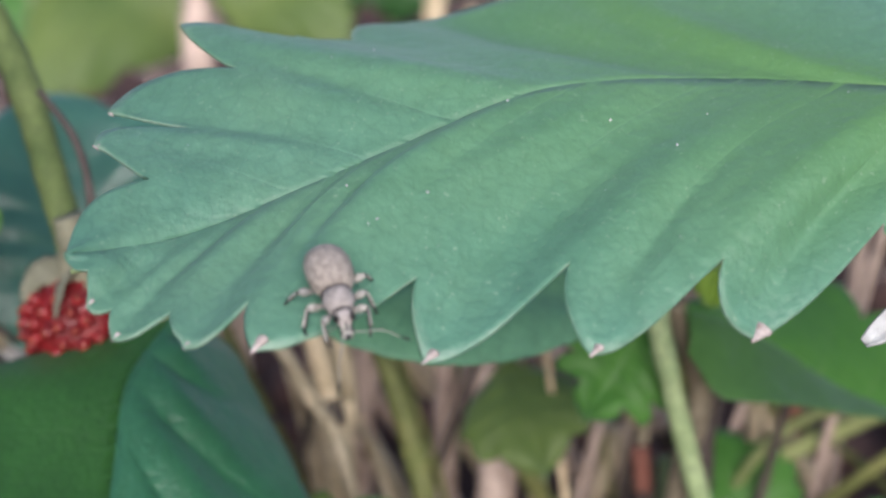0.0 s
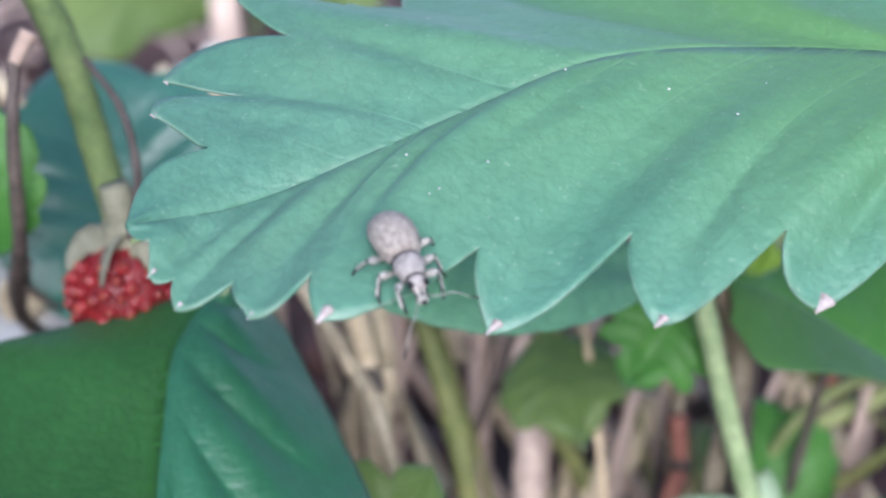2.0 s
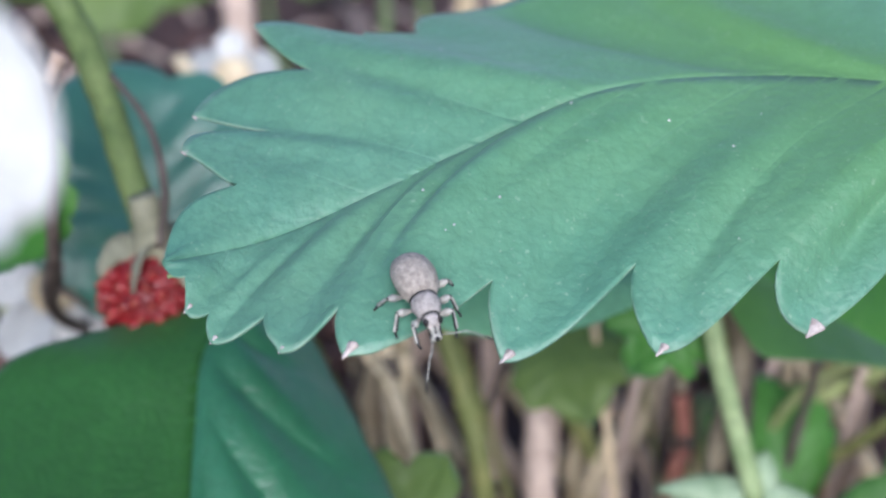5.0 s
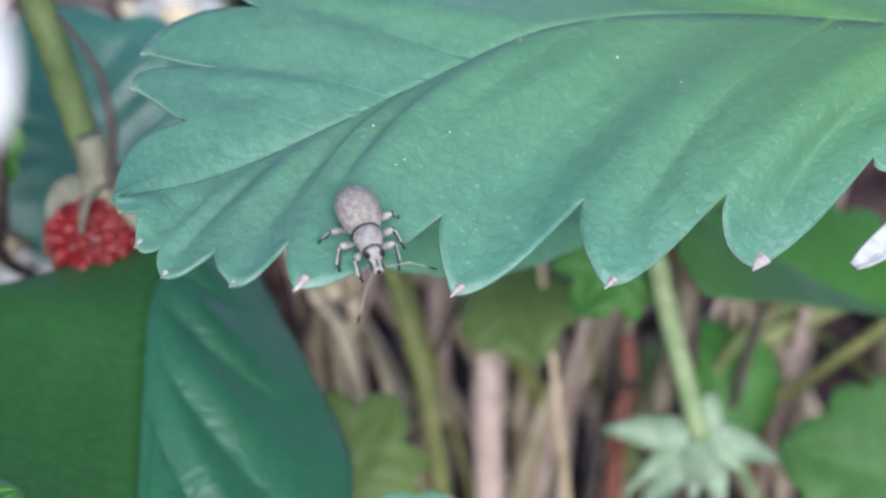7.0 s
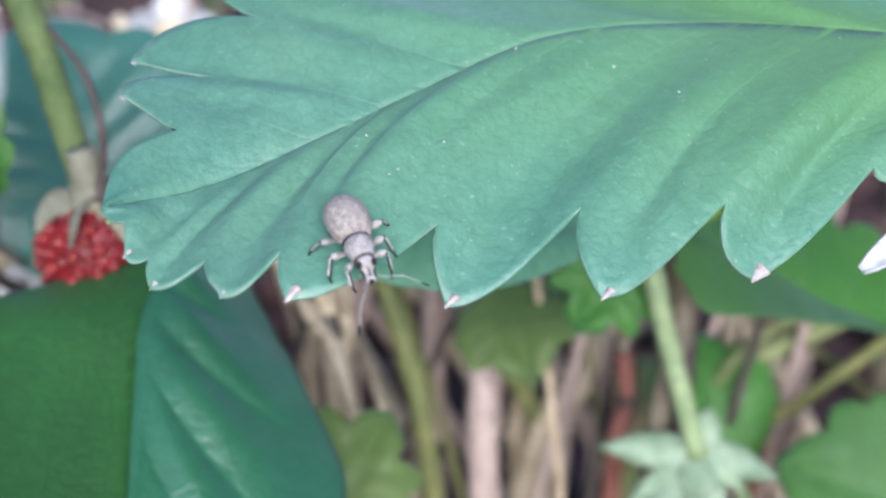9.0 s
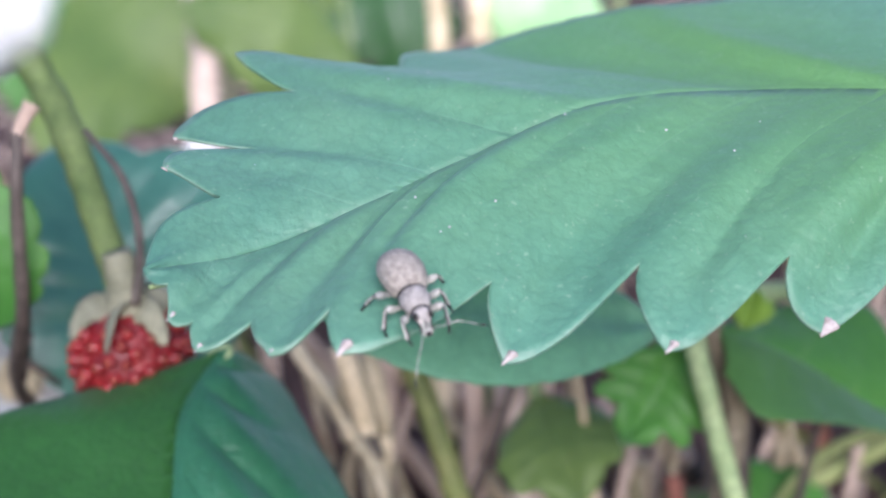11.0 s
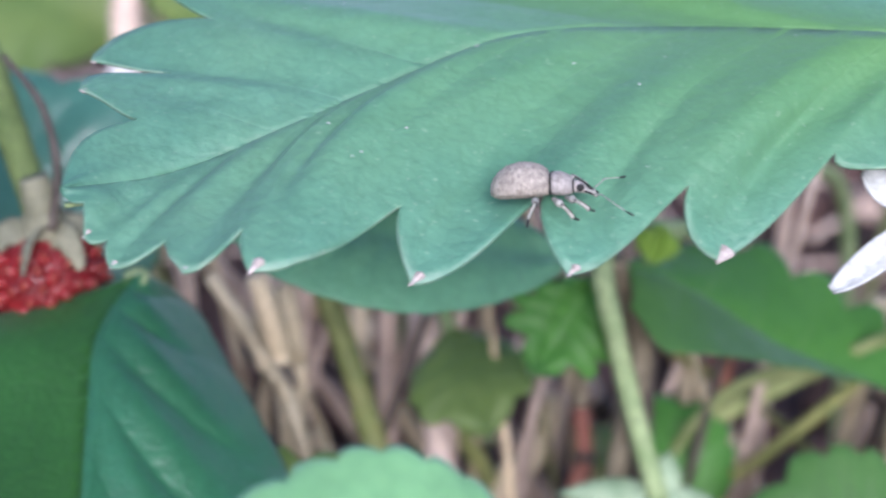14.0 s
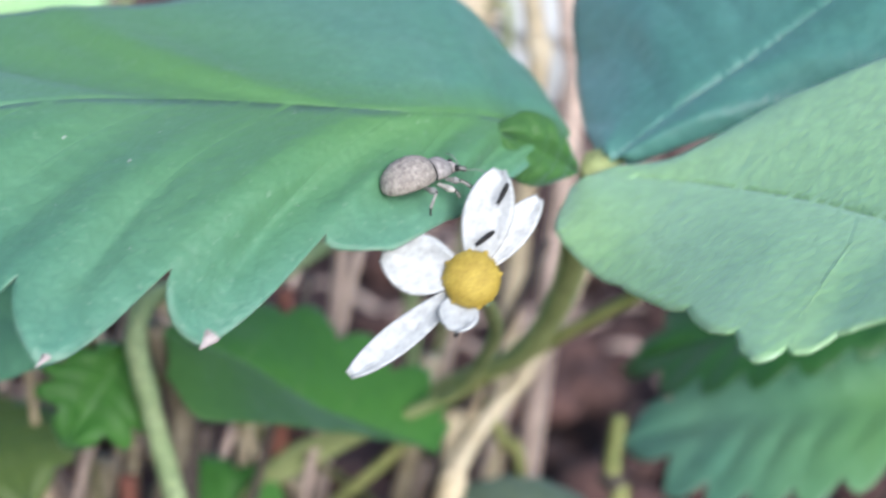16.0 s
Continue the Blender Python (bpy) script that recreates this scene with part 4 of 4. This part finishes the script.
# ---- white flower ----
def flower(centre, facing, petals, stalk, label, scale=1.0, yellow=ANTHER):
    centre, facing = Vector(centre), Vector(facing).normalized()
    f = thing("strawberry_flower", stalk[-1], label, "flower")
    right = facing.cross(Vector((0, 0, 1))).normalized() * -1
    above = facing.cross(right).normalized()
    if above.z < 0:
        above = -above
    for n, (ang, ln, wd, lift) in enumerate(petals):
        a = radians(ang)
        d = (right * math.cos(a) + above * math.sin(a)) * math.cos(radians(lift)) + facing * math.sin(radians(lift))
        s = d.cross(facing).normalized()
        nn = s.cross(d).normalized()
        if nn.dot(facing) < 0:
            nn = -nn
        bm = bmesh.new()
        grid = []
        for i in range(13):
            u = i / 12
            w = wd * 0.5 * (math.sin(math.pi * min(1, u * 0.93 + 0.05) ** 1.15) ** 0.62)
            row = []
            for j in range(11):
                v = j / 5 - 1
                bow = 0.12 * wd * v * v + 0.05 * ln * math.sin(u * 3 + n) + 0.02 * wd * math.sin(v * 5 + u * 4 + n)
                row.append(bm.verts.new(centre + facing * -0.0002 + d * (0.0012 + ln * u) * scale + s * w * v * scale + nn * bow * scale))
            grid.append(row)
        for a_, b_ in zip(grid, grid[1:]):
            for j in range(10):
                bm.faces.new((a_[j], a_[j + 1], b_[j + 1], b_[j]))
        p = part("petal", bm, PETAL, f)
        p.modifiers.new("thickness", "SOLIDIFY").thickness = 0.00015
    bm = bmesh.new()
    turn = facing.to_track_quat("Z", "Y").to_matrix()
    ball(bm, centre + facing * 0.0004, (0.0021 * scale, 0.0021 * scale, 0.0012 * scale), turn)
    heart = part("heart", bm, yellow, f, "domed flower centre")
    for k in range(46):
        q = math.sqrt((k + 0.5) / 46)
        a = k * 2.39996
        p = centre + facing * (0.0013 - 0.0007 * q * q) * scale + (right * math.cos(a) + above * math.sin(a)) * q * 0.0021 * scale
        bm = bmesh.new()
        part("stamen", ball(bm, p, (0.00021 * scale, 0.00018 * scale, 0.00021 * scale), rings=6, sides=8), yellow, heart)
    for k in range(5):
        a = 2 * math.pi * k / 5 + 0.5
        d = right * math.cos(a) + above * math.sin(a)
        bm = tube([centre - facing * 0.0006, centre - facing * 0.0008 + d * 0.0012 * scale, centre - facing * 0.0012 + d * 0.0020 * scale], 0.0010 * scale, 0.0002, flat=0.25, sides=8)
        part("sepal", bm, CALYX_PALE, f)
    part("stalk", tube([centre - facing * 0.0006, *stalk], 0.00045, 0.0006), STEM_LIT, f)
    return settle(f)


BLOOM = Vector((0.0298, 0.0778, 0.0761))
bloom = flower(BLOOM, (-0.25, -0.8, 0.45),
               [(82, 0.0069, 0.0034, 8), (57, 0.0065, 0.0024, 0), (171, 0.0054, 0.0043, 12), (225, 0.0098, 0.0022, 10), (256, 0.0030, 0.0028, 20)],
               [(0.0326, 0.0861, 0.0727), (0.0398, 0.1032, 0.0618), (0.0407, 0.1141, 0.0523), (0.0372, 0.1178, 0.0481), (0.0263, 0.1256, 0.0372), (GROUND_END[0] + 0.002, GROUND_END[1] + 0.004, -0.004)],
               "white strawberry flower with a yellow centre and narrow petals", scale=0.75)

def small_insect(at, along):
    ob = thing("small_insect", at, "tiny slender black insect sitting on a white petal", "insect")
    d = Vector(along).normalized()
    part("body", tube([-d * 0.0005, d * 0.0, d * 0.0005], 0.00012, 0.00016, sides=8, wobble=0.1), CHITIN, ob)
    bm = bmesh.new()
    part("head", ball(bm, d * 0.00062, (0.00014, 0.00014, 0.00014), rings=6, sides=8), CHITIN, ob)
    return ob, Vector(at)


bugs = [small_insect((0.0311, 0.0782, 0.0807), (0.35, 0, 0.9)), small_insect((0.0301, 0.0775, 0.0785), (0.7, 0, 0.6)), small_insect((0.0290, 0.0768, 0.0738), (0.1, 0, 1))]

near_bloom = flower((-0.0175, 0.0400, 0.1040), (0.35, -0.75, 0.2),
       [(300, 0.0085, 0.0062, 5), (20, 0.0055, 0.0052, 0), (95, 0.0060, 0.0056, 0), (165, 0.0060, 0.0056, 0), (235, 0.0060, 0.0056, 0)],
       [(-0.020, 0.046, 0.098), (-0.027, 0.056, 0.06), (-0.032, 0.06, 0.02), (-0.034, 0.06, -0.004)],
       "white strawberry flower close up with broad petals")
flower((-0.0375, 0.1244, 0.0504), (0.1, -0.9, 0.3), [(15, 0.006, 0.0055, 0), (90, 0.006, 0.005, 0), (160, 0.006, 0.0055, 0), (235, 0.006, 0.005, 0), (305, 0.006, 0.005, 0)],
       [(-0.0433, 0.1284, 0.0459), (-0.038, 0.135, 0.03), (-0.038, 0.14, -0.004)], "white strawberry flower behind the berry", yellow=STRAW)
flower((-0.0271, 0.1613, 0.0558), (0.1, -0.9, 0.3), [(15, 0.0036, 0.0036, 0), (90, 0.0036, 0.0034, 0), (160, 0.0036, 0.0036, 0), (235, 0.0036, 0.0034, 0), (305, 0.0036, 0.0034, 0)],
       [(-0.0246, 0.1650, 0.0508), (-0.025, 0.165, 0.03), (-0.025, 0.17, -0.004)], "white strawberry flower behind the leaf", yellow=STRAW)
flower((0.0555, 0.1700, 0.0710), (-0.1, -0.9, 0.3), [(15, 0.009, 0.008, 0), (90, 0.009, 0.008, 0), (160, 0.009, 0.008, 0), (235, 0.009, 0.008, 0), (305, 0.009, 0.008, 0)],
       [(0.0578, 0.1646, 0.0695), (0.055, 0.17, 0.03), (0.055, 0.172, -0.004)], "large white flower behind the leaf", yellow=STRAW, scale=1.3)

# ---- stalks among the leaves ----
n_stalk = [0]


def stalk(label, points, r0, r1, mat, name="dry_stalk", group="dry stalks among the plants"):
    n_stalk[0] += 1
    n = n_stalk[0]
    ob = thing(name, points[-1], label, "stalk", group)
    part("stem", tube(points, r0, r1, sides=9, steps=6, seed=n), mat, ob)
    # a slightly thicker joint part of the way up
    u = (len(points) - 1) * (0.25 + 0.4 * ((n * 7) % 10) / 10)
    c, d = spline(points, u), (spline(points, u + 0.03) - spline(points, u - 0.03)).normalized()
    r = (r0 + r1) * 0.5
    part("joint", tube([c - d * r * 1.1, c, c + d * r * 1.1], r * 1.12, r * 1.12, sides=9, steps=3, wobble=0.08, seed=n), TWIG if n % 3 == 0 else mat, ob)
    return settle(ob)


def down(p, dx=0.0, dy=0.006):
    return (p[0] + dx, p[1] + dy, -0.004)


def standing(label, top, bottom, r, mat, name="dry_stalk", group="dry stalks among the plants", lean=0.0):
    t, b = Vector(top), Vector(bottom)
    return stalk(label, [t, t.lerp(b, 0.5) + Vector((0.0006, 0, 0)), b, down(b, (b - t).x * 0.8 + lean)], r * 0.85, r, mat, name, group)


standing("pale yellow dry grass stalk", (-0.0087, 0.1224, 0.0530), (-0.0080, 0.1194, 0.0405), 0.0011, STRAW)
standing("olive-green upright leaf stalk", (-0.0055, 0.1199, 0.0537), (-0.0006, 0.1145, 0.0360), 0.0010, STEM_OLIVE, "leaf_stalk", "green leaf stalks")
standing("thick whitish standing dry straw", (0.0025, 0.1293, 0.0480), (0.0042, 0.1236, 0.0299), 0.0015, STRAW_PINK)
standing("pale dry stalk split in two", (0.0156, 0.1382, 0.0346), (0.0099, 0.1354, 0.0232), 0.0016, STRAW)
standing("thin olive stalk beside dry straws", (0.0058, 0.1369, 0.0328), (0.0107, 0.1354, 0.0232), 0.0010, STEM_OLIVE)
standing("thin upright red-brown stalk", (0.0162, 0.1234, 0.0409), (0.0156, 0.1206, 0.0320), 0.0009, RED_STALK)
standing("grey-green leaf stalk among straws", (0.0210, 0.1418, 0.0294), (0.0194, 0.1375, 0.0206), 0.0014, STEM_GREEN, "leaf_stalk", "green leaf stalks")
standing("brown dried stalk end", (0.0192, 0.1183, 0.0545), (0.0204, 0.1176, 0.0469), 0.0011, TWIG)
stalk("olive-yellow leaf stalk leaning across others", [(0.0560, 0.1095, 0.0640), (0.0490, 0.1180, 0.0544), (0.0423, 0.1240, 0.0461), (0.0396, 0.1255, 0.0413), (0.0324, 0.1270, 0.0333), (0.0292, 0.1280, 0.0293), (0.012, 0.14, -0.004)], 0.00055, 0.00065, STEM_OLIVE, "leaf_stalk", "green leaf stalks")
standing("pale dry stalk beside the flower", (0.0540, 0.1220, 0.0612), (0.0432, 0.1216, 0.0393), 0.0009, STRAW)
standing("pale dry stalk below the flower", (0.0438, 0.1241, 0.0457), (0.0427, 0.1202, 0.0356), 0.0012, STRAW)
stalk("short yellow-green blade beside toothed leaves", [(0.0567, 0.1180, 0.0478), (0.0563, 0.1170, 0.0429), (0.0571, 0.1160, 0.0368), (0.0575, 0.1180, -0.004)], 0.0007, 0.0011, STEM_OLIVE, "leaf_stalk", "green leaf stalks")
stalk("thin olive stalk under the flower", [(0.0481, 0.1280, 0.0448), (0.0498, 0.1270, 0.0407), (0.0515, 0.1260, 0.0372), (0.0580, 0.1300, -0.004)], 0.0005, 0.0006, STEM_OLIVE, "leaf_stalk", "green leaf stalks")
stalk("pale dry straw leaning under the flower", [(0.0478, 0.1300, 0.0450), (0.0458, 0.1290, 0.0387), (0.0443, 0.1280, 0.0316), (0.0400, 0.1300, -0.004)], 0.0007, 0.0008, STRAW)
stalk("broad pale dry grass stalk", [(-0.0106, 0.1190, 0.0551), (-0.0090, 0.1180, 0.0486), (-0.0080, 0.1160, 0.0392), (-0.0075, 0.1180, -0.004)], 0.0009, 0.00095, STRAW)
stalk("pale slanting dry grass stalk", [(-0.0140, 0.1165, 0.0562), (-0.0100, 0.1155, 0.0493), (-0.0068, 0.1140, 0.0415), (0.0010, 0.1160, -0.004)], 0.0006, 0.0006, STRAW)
# two layers of crossing straws behind
rnd = random.Random(11)
for k in range(24):
    x = -0.034 + 0.084 * (k + rnd.uniform(-0.3, 0.3)) / 24
    y, h = rnd.uniform(0.134, 0.15), rnd.uniform(0.045, 0.062)
    lean = rnd.uniform(-0.004, 0.004)
    mat = RED_STALK if k == 19 else (STRAW, STRAW_PINK, STRAW_PINK)[k % 3]
    r = rnd.uniform(0.0006, 0.0012)
    if x > 0.044:
        continue
    stalk("dry grass stalk standing in the soil", [(x + lean, y - 0.006, h), (x + lean * 0.5, y - 0.002, h * 0.5), (x, y, -0.004)], r * 0.8, r, mat)
for k in range(13):
    x = -0.055 + 0.1 * (k + rnd.uniform(-0.3, 0.3)) / 13
    y, h = rnd.uniform(0.15, 0.162), rnd.uniform(0.05, 0.066)
    r = rnd.uniform(0.0008, 0.0013)
    if x > 0.018:
        continue
    stalk("slanting dry grass stalk among upright straws", [(x, y - 0.004, h), (x + 0.017, y - 0.002, h * 0.55), (x + 0.034, y, -0.004)], r * 0.8, r, STRAW if k % 2 else STRAW_PINK)

# thin straws slanting both ways in front of them
for k in range(26):
    x = -0.030 + 0.072 * (k + rnd.uniform(-0.4, 0.4)) / 26
    y, h, r = rnd.uniform(0.126, 0.138), rnd.uniform(0.052, 0.066), rnd.uniform(0.0003, 0.00055)
    lean = rnd.uniform(0.006, 0.02) * (1 if k % 2 else -1)
    stalk("thin slanting dry straw with dark gaps behind", [(x + lean, y - 0.003, h), (x + lean * 0.45, y - 0.001, h * 0.5), (x, y, -0.004)], r * 0.8, r, (STRAW, STRAW_PINK, STEM_OLIVE, TWIG)[k % 4])

# ---- far plants above the leaf ----
far = [
    ("yellow-green leaf far behind the berry", (-0.0534, 0.2237, 0.0619), (-0.0365, 0.2181, 0.0474), 0.020, LEAF_OLIVE),
    ("yellow-green leaf far behind the berry", (-0.0286, 0.2507, 0.0520), (-0.0166, 0.2477, 0.0445), 0.016, LEAF_OLIVE),
    ("dark green leaf far behind stalks", (-0.0106, 0.2401, 0.0624), (-0.0093, 0.2343, 0.0470), 0.010, LEAF_DARK),
    ("pale bluish-green leaf far behind", (0.0155, 0.2262, 0.0647), (0.0052, 0.2224, 0.0539), 0.014, LEAF_PALE),
    ("olive-green leaf far behind the berry", (-0.0193, 0.1974, 0.0670), (-0.0256, 0.1931, 0.0563), 0.012, LEAF_OLIVE),
    ("olive-green leaf far behind the berry", (-0.0622, 0.2545, 0.0604), (-0.0496, 0.2463, 0.0392), 0.018, LEAF_FRESH),
]
for label, a, b, w, mat in far:
    plant_leaf(label, a, b, (0.1, -0.75, 0.6), w, mat, (a[0], a[1] + 0.015, -0.004), fold=10, teeth=6, notch=0.15)
standing("pale dry straw standing behind green leaves", (-0.0327, 0.2002, 0.0690), (-0.0313, 0.1937, 0.0517), 0.0020, STRAW_PINK)
standing("pale dry straw standing behind green leaves", (-0.0038, 0.2128, 0.0660), (-0.0038, 0.2067, 0.0497), 0.0014, STRAW)
standing("pale dry straw standing behind green leaves", (0.0018, 0.2194, 0.0647), (0.0011, 0.2130, 0.0478), 0.0016, STRAW)
standing("pale dry straw standing behind green leaves", (0.0553, 0.1520, 0.0781), (0.0573, 0.1520, 0.0651), 0.0012, STRAW)
standing("pale dry straw standing behind green leaves", (0.0585, 0.1500, 0.0786), (0.0607, 0.1500, 0.0628), 0.0013, STRAW_PINK)


# ---- pale specks of dust on the blade ----
def blade_tree():
    bpy.context.view_layer.update()
    me, mw = main_blade.data, main_blade.matrix_world
    return BVHTree.FromPolygons([mw @ v.co for v in me.vertices], [tuple(p.vertices) for p in me.polygons])


tree = blade_tree()
rnd = random.Random(21)
specks = [(-0.0035, 0.0793), (-0.0018, 0.0763), (0.0044, 0.0855), (0.0097, 0.0849), (0.0129, 0.0823), (0.0005, 0.0785)]
specks += [(rnd.uniform(-0.012, 0.03), rnd.uniform(0.075, 0.096)) for _ in range(9)]
for n, (x, y) in enumerate(specks):
    hit, nrm, _, _ = tree.ray_cast(Vector((x, y, 0.2)), Vector((0, 0, -1)))
    if hit is not None and hit.z > 0.07:
        bm = bmesh.new()
        r = 0.00006 if n < 6 else rnd.uniform(0.00002, 0.00004)
        p = part("speck", ball(bm, hit - Vector(leaf.location) + Vector((0, 0, 0.0002)), (r * 1.3, r, r), rings=5, sides=7), PETAL, leaf, "pale dust speck")


# ---- motion of the weevil ----
def seat_on(tree, x, y, heading, pitch=0.0, roll=0.0):
    """The pose of the weevil on the leaf under (x, y): feet on the blade, nose along the heading (degrees from +x), raised by pitch."""
    places = []
    for dx, dy in ((0, 0), (0.0016, 0), (-0.0016, 0), (0, 0.0016), (0, -0.0016)):
        hit, _, _, _ = tree.ray_cast(Vector((x + dx, y + dy, 0.2)), Vector((0, 0, -1)))
        if hit is None or hit.z < 0.06:
            hit = tree.find_nearest(Vector((x + dx, y + dy, 0.078)))[0]
        places.append(hit)
    slope_x = (places[1].z - places[2].z) / max(1e-4, places[1].x - places[2].x)
    slope_y = (places[3].z - places[4].z) / max(1e-4, places[3].y - places[4].y)
    nrm = Vector((-slope_x, -slope_y, 1)).normalized()
    ahead = Vector((math.cos(radians(heading)), math.sin(radians(heading)), 0))
    ahead = (ahead - nrm * ahead.dot(nrm)).normalized()
    side = ahead.cross(nrm).normalized()
    m = Matrix((side, ahead, nrm)).transposed().to_4x4()
    return Matrix.Translation(places[0] + nrm * 0.0001) @ m @ pose(0, 0, 0, pitch, roll)


def motions():
    track = [
        (0.0, -0.0036, 0.0718, -71, 10),
        (0.5, -0.0036, 0.0720, -65, 10),
        (1.0, -0.0037, 0.0719, -62, 10),
        (1.5, -0.0035, 0.0720, -66, 11),
        (2.0, -0.0035, 0.0720, -64, 11),
        (2.5, -0.0037, 0.0720, -62, 11),
        (3.0, -0.0035, 0.0719, -66, 13),
        (3.5, -0.0035, 0.0720, -68, 13),
        (6.0, -0.0035, 0.0718, -69, 14),
        (6.5, -0.0037, 0.0718, -68, 11),
        (7.0, -0.0038, 0.0718, -72, 11),
        (7.5, -0.0039, 0.0718, -69, 9),
        (8.0, -0.0039, 0.0718, -68, 10),
        (8.5, -0.0039, 0.0718, -70, 10),
        (9.0, -0.0039, 0.0718, -70, 11),
        (9.5, -0.0040, 0.0717, -68, 11),
        (10.0, -0.0038, 0.0718, -70, 11),
        (11.6, -0.0038, 0.0718, -70, 11),
        (12.3, -0.0043, 0.0724, -50, 14),
        (12.5, -0.0042, 0.0721, -33, 14),
        (12.8, -0.0034, 0.0727, 10, 6),
        (13.0, -0.0016, 0.0729, 10, 4),
        (13.2, -0.0004, 0.0733, 2, 4),
        (13.5, 0.0025, 0.0741, 2, 4),
        (13.8, 0.0051, 0.0742, 3, 4),
        (14.0, 0.0068, 0.0741, -8, 4),
        (14.5, 0.0121, 0.0747, -4, 4),
        (15.0, 0.0193, 0.0767, -8, 4),
        (15.2, 0.0197, 0.0772, 15, 7),
        (15.5, 0.0219, 0.0783, 20, 7),
        (15.8, 0.0260, 0.0798, 17, 15),
        (16.0, 0.0282, 0.0814, 18, 20),
    ]
    walk(weevil, [(t, seat_on(tree, x, y, h, p, -24 if t > 12.7 else 0)) for t, x, y, h, p in track])
    # the flower nods on its stalk
    root = Vector(bloom.location)
    nods = [(0.0, (0.0286, 0.0796, 0.0772)), (7.0, (0.0286, 0.0796, 0.0772)), (9.0, (0.0289, 0.0806, 0.0766)), (12.5, (0.0290, 0.0794, 0.0751)), (14.0, (0.0290, 0.0794, 0.0751)),
            (14.5, (0.0289, 0.0780, 0.0762)), (15.0, (0.0294, 0.0783, 0.0761)), (15.5, (0.0298, 0.0778, 0.0761)), (16.0, (0.0305, 0.0787, 0.0758))]
    swayed = [(t, Matrix.Translation(root) @ (BLOOM - root).rotation_difference(Vector(p) - root).to_matrix().to_4x4()) for t, p in nods]
    walk(bloom, swayed)
    # two tiny dark insects ride on the petals
    for bug, at in bugs:
        walk(bug, [(t, m @ Matrix.Translation(at - root)) for t, m in swayed])
    # the flower close by leans up later on
    foot = Vector(near_bloom.location)
    lean = [(0.0, 0.2), (3.7, 0.4), (5.8, 1.2), (7.0, 0.6), (10.2, 0.8), (12.5, 1.0), (16.0, 1.0)]
    walk(near_bloom, [(t, pose(foot.x, foot.y, foot.z + 0.0012 * k)) for t, k in lean])
    # two alternating sets of three legs; the steps begin as it turns and walks off
    for n, lg in enumerate(legs):
        at, phase = Vector(lg.location), (0 if n in (0, 2, 4) else 0.5)
        turn_sign = 1 if n < 3 else -1
        rows = [(0.0, pose(*at)), (12.2, pose(*at))]
        for k in range(38):
            t = 12.3 + k * 0.1 if k < 37 else 16.0
            f = (t - 12.3) * 2.6 + phase
            swing, lift = math.sin(2 * math.pi * f), max(0.0, math.cos(2 * math.pi * f))
            rows.append((round(t, 1), pose(*at, 0, turn_sign * 9 * lift + (22 if t > 12.7 else 0), -turn_sign * 20 * swing)))
        walk(lg, rows[:-1])
    # the antennae sway a little
    for n, an in enumerate(antennae):
        at = Vector(an.location)
        early = (-42, 38) if n else (-22, 26)
        rows = [(t, pose(*at, (early[0] if t < 12.3 else -5) + 8 * math.sin(t * 1.9 + n * 2), 0, (early[1] if t < 12.3 else 8) + 10 * math.sin(t * 1.3 + n))) for t in (0.5 * k for k in range(33))]
        walk(an, rows)


motions()
